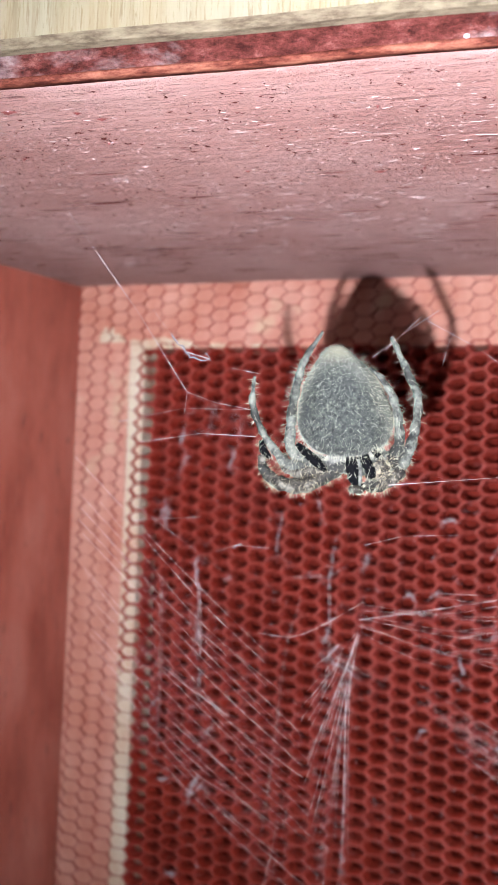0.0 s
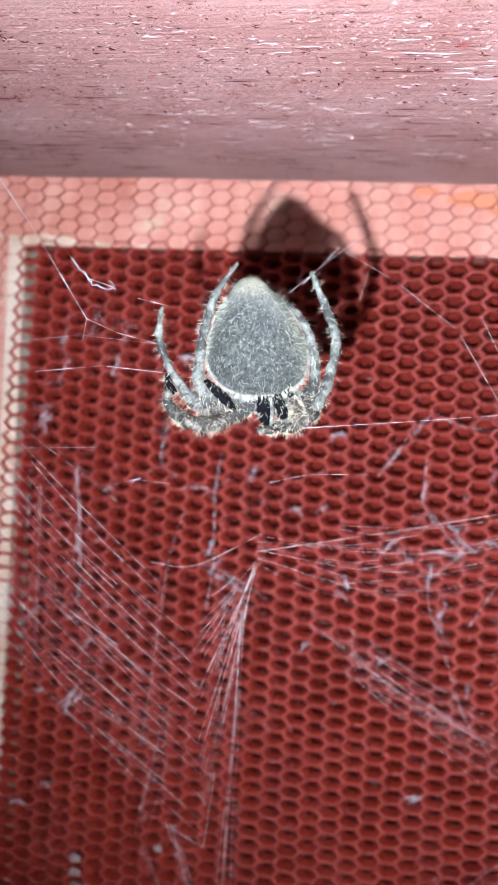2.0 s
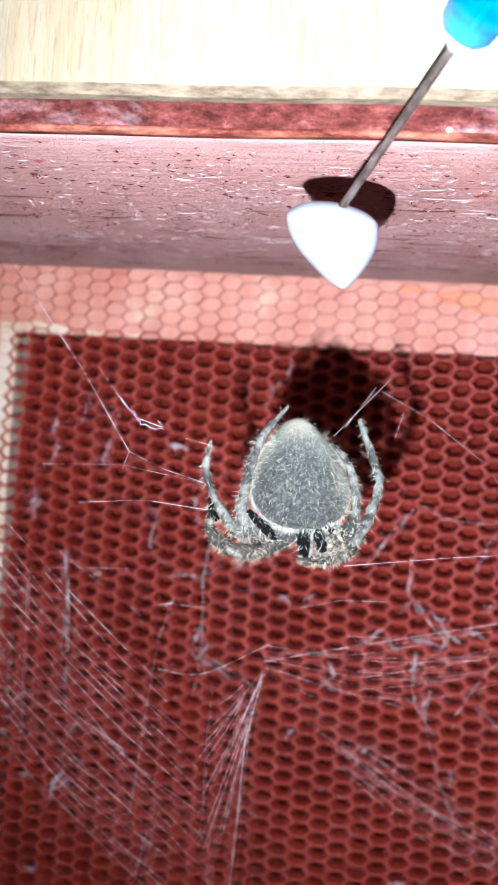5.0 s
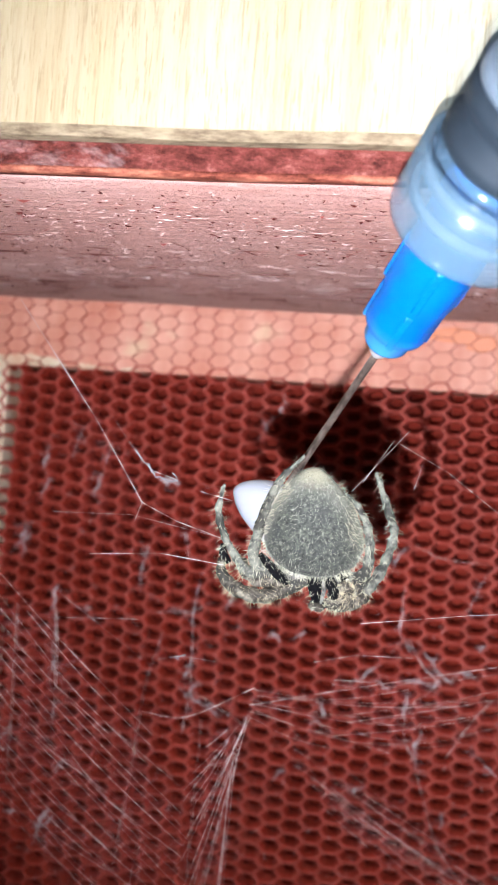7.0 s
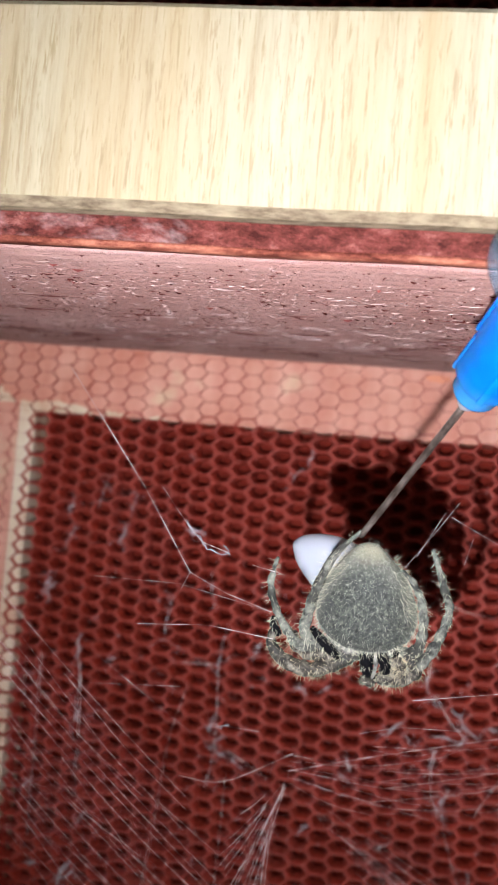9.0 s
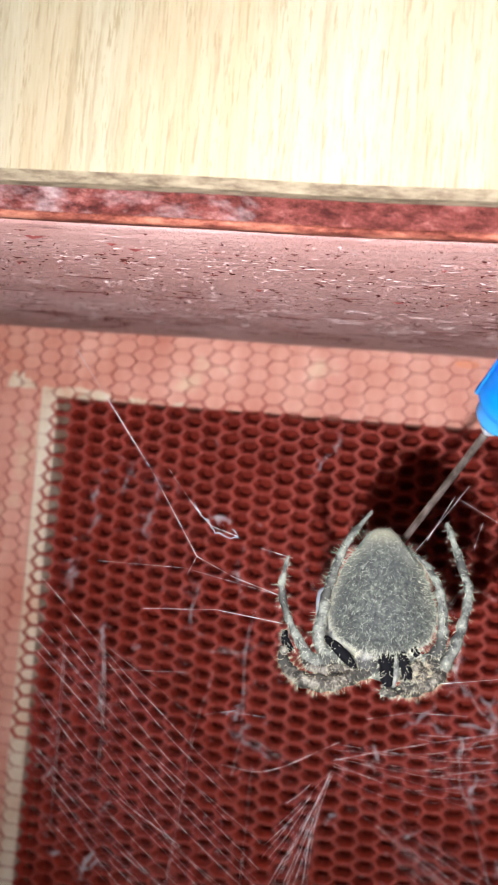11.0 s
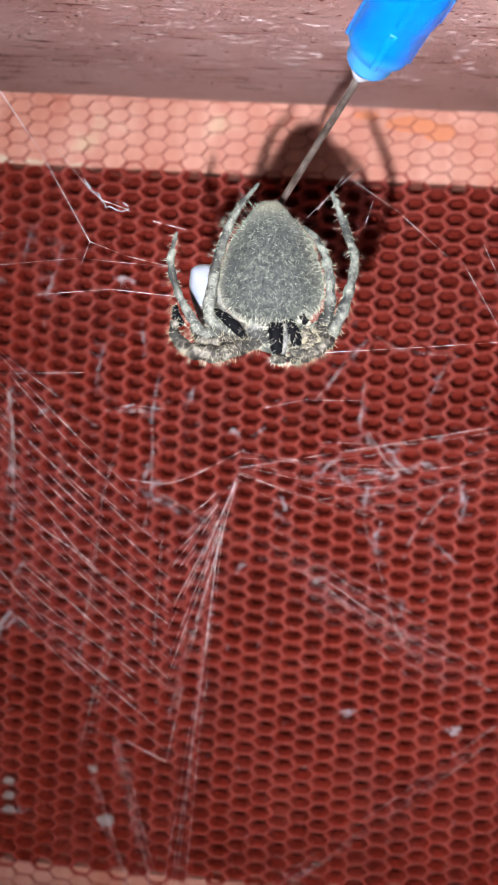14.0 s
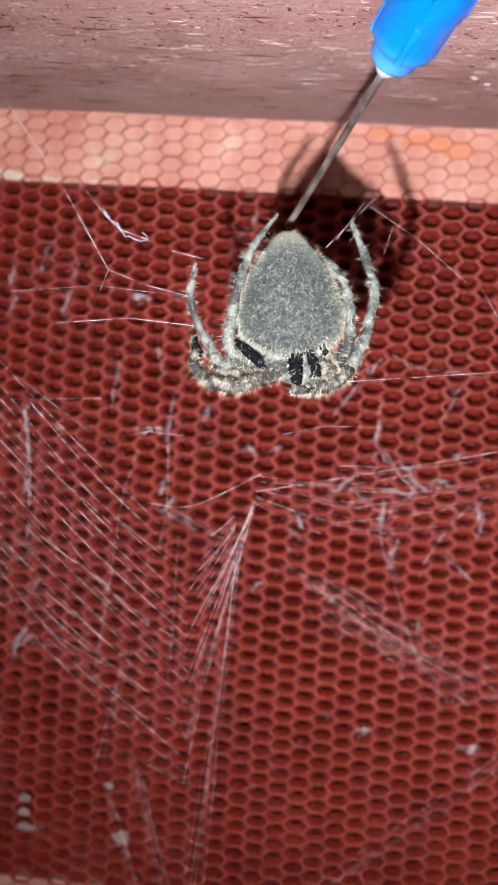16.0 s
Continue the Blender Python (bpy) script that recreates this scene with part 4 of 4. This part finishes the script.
def build_wisps():
    places = [
        (75.0, -53.0, 4.0, 1.35, 0.35), (77.4, -62.2, 4.5, -1.0, 0.4), (5.4, -30.7, 5.5, 1.2, 0.7), (13.5, -81.2, 5.5, 0.8, 0.6), (37.2, -52.0, 3.5, 1.4, 0.6),
        (38.6, -56.0, 4.5, -0.5, 0.55), (60.7, -57.7, 2.8, -0.9, 0.35), (74.9, -91.0, 2.2, 0.3, 0.6), (92.8, -92.9, 2.5, 0.1, 0.8), (80.7, -47.7, 5.0, -0.5, 0.5),
        (17.3, -113.8, 1.8, 0.1, 0.7), (33.2, -114.4, 2.4, 0.9, 0.8), (92.0, -54.5, 5.0, 1.3, 0.4), (71.0, -50.2, 3.5, -0.8, 0.3), (48.1, -8.1, 4.0, 1.2, 0.3),
        (14.0, -14.0, 7.0, 1.3, 0.35), (13.2, -48.0, 8.0, 1.5, 0.4), (13.8, -62.0, 7.0, 1.6, 0.3), (9.0, -22.0, 5.0, 1.1, 0.4), (20.0, -16.0, 6.0, 1.4, 0.25),
        (72.5, -28.5, 5.0, 0.9, 0.35), (86.0, -33.0, 6.0, 1.2, 0.3), (89.0, -62.0, 6.0, -0.7, 0.4), (28.0, -35.0, 9.0, 1.5, 0.5), (38.0, -40.0, 9.0, 1.5, 0.45),
        (6.3, -31.6, 3.5, 1.2, 0.7), (13.1, -80.0, 3.5, 0.8, 0.6), (15.7, -70.2, 3.0, 1.1, 0.4), (7.3, -79.1, 2.5, 0.2, 0.6), (18.5, -42.4, 2.0, 0.5, 0.5), (51.8, -43.8, 2.0, 0.2, 0.4),
        (56.5, -43.5, 2.5, 0.6, 0.4), (54.5, -67.2, 2.5, 0.9, 0.5), (67.8, -68.6, 2.5, 0.7, 0.5), (75.2, -54.2, 3.0, 1.3, 0.5), (82.5, -72.1, 2.5, 1.4, 0.4), (87.2, -42.6, 1.8, 0.5, 0.4), (38.5, -54.4, 3.2, 0.9, 0.6), (42.0, -57.5, 3.5, -0.6, 0.5), (58.5, -30.6, 2.8, 0.3, 0.9),
        (31.2, -18.8, 3.4, -0.5, 1.2), (44.0, -38.4, 3.6, 1.2, 0.6), (73.6, -40.3, 5.0, 1.5, 0.5), (50.5, -4.5, 3.0, 1.4, 0.5), (35.5, -28.6, 3.5, -1.3, 0.6),
        (8.8, -16.7, 4.0, 1.5, 0.6), (18.5, -20.8, 5.0, 1.4, 0.5), (76.8, -49.3, 7.0, -0.15, 0.45), (74.9, -43.5, 3.5, -0.9, 0.45), (52.6, -44.1, 2.2, -0.9, 0.5),
        (12.2, -41.0, 5.0, 1.5, 0.6), (12.9, -52.9, 5.0, 1.5, 0.6), (12.7, -80.2, 5.0, 0.9, 0.9), (91.2, -51.9, 4.5, 1.5, 0.8), (85.0, -47.2, 4.0, -0.2, 0.6), (68.2, -34.1, 4.0, 0.9, 0.5),
        (77.5, -59.5, 5.0, 1.4, 0.8), (61.0, -55.6, 2.8, -0.9, 0.7), (74.6, -90.7, 2.4, 0.2, 0.9), (92.7, -92.2, 2.6, 0.1, 0.9), (68.0, -49.0, 6.0, 0.7, 0.5), (79.0, -45.5, 5.0, -0.9, 0.6),
        (5.0, -66.0, 4.0, 1.0, 0.4), (4.2, -100.0, 3.0, 0.2, 0.6), (10.0, -96.0, 2.5, 0.1, 0.6)]
    for i, (x, z, ln, a, w) in enumerate(places):
        wisp("silk_shred", x, z, ln, a, w, seed=i)


build_web()
fluff([(48.6, -106.6, -15.4), (49.6, -107, -16.6), (50.8, -107, -17.6), (52.6, -107, -18.0)], 0.07, 1)
fluff([(52.2, -107, -17.2), (52.9, -107, -18.2)], 0.05, 2)
fluff([(50.4, -91.5, -36.2), (51.2, -91.5, -35.9)], 0.07, 3)
build_wisps()


def pale_speck(x, z, r, seed):
    """A pale dried grain lying on a rim of the honeycomb."""
    bm = bmesh.new()
    bmesh.ops.create_icosphere(bm, subdivisions=3, radius=r)
    for v in bm.verts:
        q = 1 + 0.35 * noise.noise(v.co * 1.6 / r + Vector((seed, 0, 0)))
        v.co = Vector((x + v.co.x * 1.35 * q, -0.25 * r + v.co.y * 0.7 * q, z + v.co.z * q))
    return tagged(part("pale_grain", bm, GRAIN), "pale dried grain stuck on the honeycomb", "grain", "grains on the screen")


GRAIN = material("dry_grain", (0.36, 0.28, 0.25), 0.7)[0]
for grain_at in ((15.5, -108.7, 0.8), (15.6, -111.3, 0.8), (15.8, -113.9, 0.9), (30.7, -105.1, 0.6), (33.4, -114.1, 1.1)):
    pale_speck(*grain_at, grain_at[0])


def dust_on_screen():
    """Specks and bits of silk caught on the rims of the honeycomb."""
    r = random.Random(23)
    bm = bmesh.new()
    for _ in range(420):
        x, z = r.uniform(1, 98), -r.triangular(2, 122, 70)
        a, ln, w = r.uniform(0, 6.28), r.uniform(0.1, 0.9), r.uniform(0.02, 0.07)
        d = Vector((math.cos(a), r.uniform(-0.3, 0.0), math.sin(a))) * ln
        c = Vector((x, -0.12, z))
        tube(bm, [c - d, c + Vector((0, -0.1, 0)), c + d], [w * 0.4, w, w * 0.3], 4)
    return tagged(part("dust", bm, LINT), "greyish-white dust and silk bits on the honeycomb", "dust", kind="stuff")


dust_on_screen()


def motions():
    walk(spider, [
    (0.0, pose(0.06582, -0.10670, -0.01595, 26.00, -1.11, 0.00)),
    (0.5, pose(0.06580, -0.10670, -0.01589, 26.00, -1.82, 0.00)),
    (1.0, pose(0.06577, -0.10670, -0.01587, 26.00, -1.46, 0.00)),
    (1.5, pose(0.06575, -0.10670, -0.01581, 26.00, -1.02, 0.00)),
    (2.0, pose(0.06576, -0.10670, -0.01586, 26.00, -1.10, 0.00)),
    (2.5, pose(0.06575, -0.10670, -0.01581, 26.00, -0.82, 0.00)),
    (3.0, pose(0.06575, -0.10670, -0.01587, 26.00, -0.97, 0.00)),
    (3.5, pose(0.06576, -0.10670, -0.01583, 26.00, -0.90, 0.00)),
    (4.0, pose(0.06579, -0.10670, -0.01581, 26.00, -0.48, 0.00)),
    (6.5, pose(0.07036, -0.10670, -0.01602, 33.00, 3.44, 0.00)),
    (7.0, pose(0.07035, -0.10670, -0.01601, 33.00, 3.31, 0.00)),
    (7.5, pose(0.07034, -0.10670, -0.01582, 33.00, 3.35, 0.00)),
    (8.0, pose(0.07041, -0.10670, -0.01595, 33.00, 3.15, 0.00)),
    (8.5, pose(0.07045, -0.10670, -0.01602, 33.00, 3.29, 0.00)),
    (9.0, pose(0.07049, -0.10670, -0.01599, 33.00, 3.64, 0.00)),
    (11.3, pose(0.06534, -0.10670, -0.01682, 0.00, -3.22, 0.00)),
    (11.5, pose(0.06516, -0.10670, -0.01708, 0.00, -3.26, 0.00)),
    (12.0, pose(0.06522, -0.10670, -0.01709, 0.00, -2.77, 0.00)),
    (12.5, pose(0.06517, -0.10670, -0.01708, 0.00, -2.85, 0.00)),
    (13.0, pose(0.06514, -0.10670, -0.01707, 0.00, -3.52, 0.00)),
    (13.5, pose(0.06518, -0.10670, -0.01707, 0.00, -3.19, 0.00)),
    (14.0, pose(0.06518, -0.10670, -0.01705, 0.00, -3.16, 0.00)),
    (14.5, pose(0.06519, -0.10670, -0.01705, 0.00, -3.18, 0.00)),
    (15.0, pose(0.06523, -0.10670, -0.01707, 0.00, -2.91, 0.00)),
    (15.5, pose(0.06524, -0.10670, -0.01707, 0.00, -2.66, 0.00)),
    (16.0, pose(0.06520, -0.10670, -0.01711, 0.00, -3.38, 0.00)),
    ])
    walk(strands, [
        (0.0, pose(0.0006, 0, 0.0012)), (4.2, pose(0.0006, 0, 0.0012)), (6.3, pose(0.0052, 0, 0.0003)), (9.2, pose(0.0052, 0, 0.0003)),
        (11.4, pose(0, 0, 0)), (16.0, pose(0, 0, 0)),
    ])
    walk(syringe, [
    (0.0, pose(0.08459, -0.16085, 0.08927, 45.73, 43.50, 0.00)),
    (3.6, pose(0.08459, -0.16085, 0.08427, 45.73, 43.50, 0.00)),
    (4.0, pose(0.08459, -0.16085, 0.03627, 45.73, 43.50, 0.00)),
    (4.2, pose(0.08459, -0.16085, 0.01427, 45.73, 43.50, 0.00)),
    (5.4, pose(0.07800, -0.12200, 0.00800, 45.73, 43.50, 0.00)),
    (6.3, pose(0.07678, -0.11571, -0.00323, 45.73, 40.41, 0.00)),
    (6.5, pose(0.07603, -0.11571, -0.00497, 45.28, 38.61, 0.00)),
    (7.0, pose(0.07590, -0.11571, -0.00580, 45.04, 37.00, 0.00)),
    (7.5, pose(0.07632, -0.11571, -0.00517, 45.35, 36.80, 0.00)),
    (8.0, pose(0.07614, -0.11571, -0.00647, 44.94, 38.76, 0.00)),
    (8.5, pose(0.07798, -0.11571, -0.00607, 45.57, 39.40, 0.00)),
    (9.0, pose(0.07790, -0.11572, -0.00346, 47.07, 37.40, 0.00)),
    (9.2, pose(0.07855, -0.11572, -0.00640, 46.30, 38.80, 0.00)),
    (11.3, pose(0.07315, -0.11550, -0.00759, 47.11, 33.87, 0.00)),
    (11.5, pose(0.07268, -0.11550, -0.00820, 46.59, 37.33, 0.00)),
    (11.6, pose(0.07441, -0.11550, -0.00838, 47.10, 33.48, 0.00)),
    (11.7, pose(0.07331, -0.11550, -0.00790, 47.02, 35.57, 0.00)),
    (11.8, pose(0.07316, -0.11550, -0.00836, 47.00, 36.98, 0.00)),
    (12.0, pose(0.07302, -0.11550, -0.00819, 47.35, 35.57, 0.00)),
    (12.5, pose(0.07337, -0.11550, -0.00889, 47.45, 34.08, 0.00)),
    (13.0, pose(0.07327, -0.11550, -0.00783, 47.72, 34.52, 0.00)),
    (13.5, pose(0.07265, -0.11550, -0.00745, 48.78, 36.56, 0.00)),
    (14.0, pose(0.07265, -0.11550, -0.00720, 49.60, 37.37, 0.00)),
    (14.5, pose(0.07256, -0.11550, -0.00710, 49.33, 36.35, 0.00)),
    (15.0, pose(0.07232, -0.11550, -0.00693, 48.81, 36.91, 0.00)),
    (15.5, pose(0.07253, -0.11550, -0.00697, 49.43, 37.61, 0.00)),
    (16.0, pose(0.07276, -0.11550, -0.00436, 49.96, 37.14, 0.00)),
    ])
    walk(drop, [
    (0.0, pose(0.07310, -0.14520, 0.07680, 0.00, 0.00, 0.00)),
    (3.6, pose(0.07310, -0.14520, 0.07180, 0.00, 0.00, 0.00)),
    (4.0, pose(0.07310, -0.14520, 0.02380, 0.00, 0.00, 0.00)),
    (4.2, pose(0.07310, -0.14520, 0.00180, 0.00, 0.00, 0.00)),
    (5.4, pose(0.06881, -0.10775, -0.00357, 0.00, 0.00, 0.00)),
    (6.3, pose(0.06526, -0.09966, -0.01646, 0.00, 0.00, 0.00)),
    (6.5, pose(0.06481, -0.09966, -0.01822, 0.00, 0.00, 0.00)),
    (7.0, pose(0.06498, -0.09966, -0.02012, 0.00, 0.00, 0.00)),
    (7.5, pose(0.06516, -0.09966, -0.01972, 0.00, 0.00, 0.00)),
    (8.0, pose(0.06465, -0.09966, -0.02157, 0.00, 0.00, 0.00)),
    (8.5, pose(0.06637, -0.09966, -0.02036, 0.00, 0.00, 0.00)),
    (9.0, pose(0.06582, -0.09966, -0.01838, 0.00, 0.00, 0.00)),
    (9.2, pose(0.06677, -0.09966, -0.02070, 0.00, 0.00, 0.00)),
    (11.3, pose(0.06216, -0.09966, -0.02530, 0.00, 20.00, 0.00)),
    (13.3, pose(0.06216, -0.09966, -0.02530, 0.00, 20.00, 0.00)),
    (13.9, pose(0.05996, -0.09966, -0.02530, 0.00, 20.00, 0.00)),
    (15.6, pose(0.05996, -0.09966, -0.02530, 0.00, 20.00, 0.00)),
    (16.0, pose(0.06216, -0.09966, -0.02530, 0.00, 20.00, 0.00)),
    ])
    walk(torch, [
    (0.0, pose(0.09137, -0.22823, -0.04806, 103.56, -1.02, 6.56)),
    (0.2, pose(0.09095, -0.22401, -0.04783, 103.86, -0.94, 5.51)),
    (0.3, pose(0.09290, -0.22168, -0.04679, 103.79, -0.68, 4.56)),
    (0.5, pose(0.09800, -0.22062, -0.04440, 104.16, -0.65, 3.23)),
    (1.0, pose(0.09227, -0.22198, -0.04321, 104.17, -0.95, 1.79)),
    (1.5, pose(0.08487, -0.21569, -0.03991, 101.62, -2.20, 1.51)),
    (1.7, pose(0.08259, -0.21362, -0.03970, 99.73, -2.18, 1.49)),
    (2.0, pose(0.08511, -0.22277, -0.04215, 98.79, -3.44, 0.41)),
    (2.2, pose(0.08515, -0.22323, -0.04075, 98.26, -2.76, 0.22)),
    (2.5, pose(0.08315, -0.22700, -0.03682, 99.26, -3.77, -0.47)),
    (3.0, pose(0.08248, -0.22857, -0.03384, 99.81, -3.78, -1.42)),
    (3.5, pose(0.08348, -0.22865, -0.03647, 99.76, -3.75, -2.34)),
    (4.0, pose(0.08025, -0.22783, -0.03814, 100.05, -3.82, -2.34)),
    (4.2, pose(0.07778, -0.22821, -0.03701, 100.21, -3.67, -2.26)),
    (6.3, pose(0.07933, -0.22698, -0.03292, 101.57, -3.74, -1.68)),
    (6.5, pose(0.07956, -0.22619, -0.03291, 101.72, -3.74, -1.82)),
    (7.0, pose(0.07920, -0.22634, -0.03202, 102.01, -3.91, -1.94)),
    (7.5, pose(0.07928, -0.22703, -0.03175, 102.34, -3.82, -2.24)),
    (8.0, pose(0.07826, -0.22624, -0.02925, 102.76, -3.86, -2.34)),
    (8.5, pose(0.07726, -0.22576, -0.02817, 103.10, -4.04, -2.32)),
    (9.0, pose(0.07404, -0.22650, -0.02824, 103.33, -4.27, -1.95)),
    (9.2, pose(0.07351, -0.22518, -0.02796, 103.16, -4.28, -1.84)),
    (11.3, pose(0.06701, -0.22547, -0.03009, 102.82, -4.29, -2.87)),
    (11.5, pose(0.07140, -0.22746, -0.03260, 102.31, -3.94, -4.62)),
    (11.6, pose(0.07381, -0.22581, -0.03364, 101.82, -3.46, -5.38)),
    (11.7, pose(0.07530, -0.22292, -0.03477, 101.47, -3.47, -6.15)),
    (11.8, pose(0.07528, -0.22039, -0.03556, 101.16, -2.55, -6.31)),
    (12.0, pose(0.07357, -0.22155, -0.03603, 100.46, -3.45, -6.73)),
    (12.5, pose(0.07131, -0.21782, -0.03615, 99.38, -3.82, -6.57)),
    (13.0, pose(0.07107, -0.21788, -0.03653, 98.92, -3.96, -6.44)),
    (13.3, pose(0.07148, -0.22049, -0.04183, 98.71, -4.75, -5.74)),
    (13.5, pose(0.07057, -0.22144, -0.04158, 97.55, -4.23, -6.44)),
    (14.0, pose(0.06981, -0.22625, -0.04512, 96.48, -4.44, -6.38)),
    (14.5, pose(0.06920, -0.22921, -0.04435, 96.37, -4.60, -6.27)),
    (15.0, pose(0.07039, -0.22939, -0.04362, 96.34, -4.56, -6.20)),
    (15.5, pose(0.06996, -0.22821, -0.04528, 96.08, -4.43, -6.17)),
    (16.0, pose(0.06904, -0.22584, -0.04285, 96.61, -4.40, -5.83)),
    ])


motions()
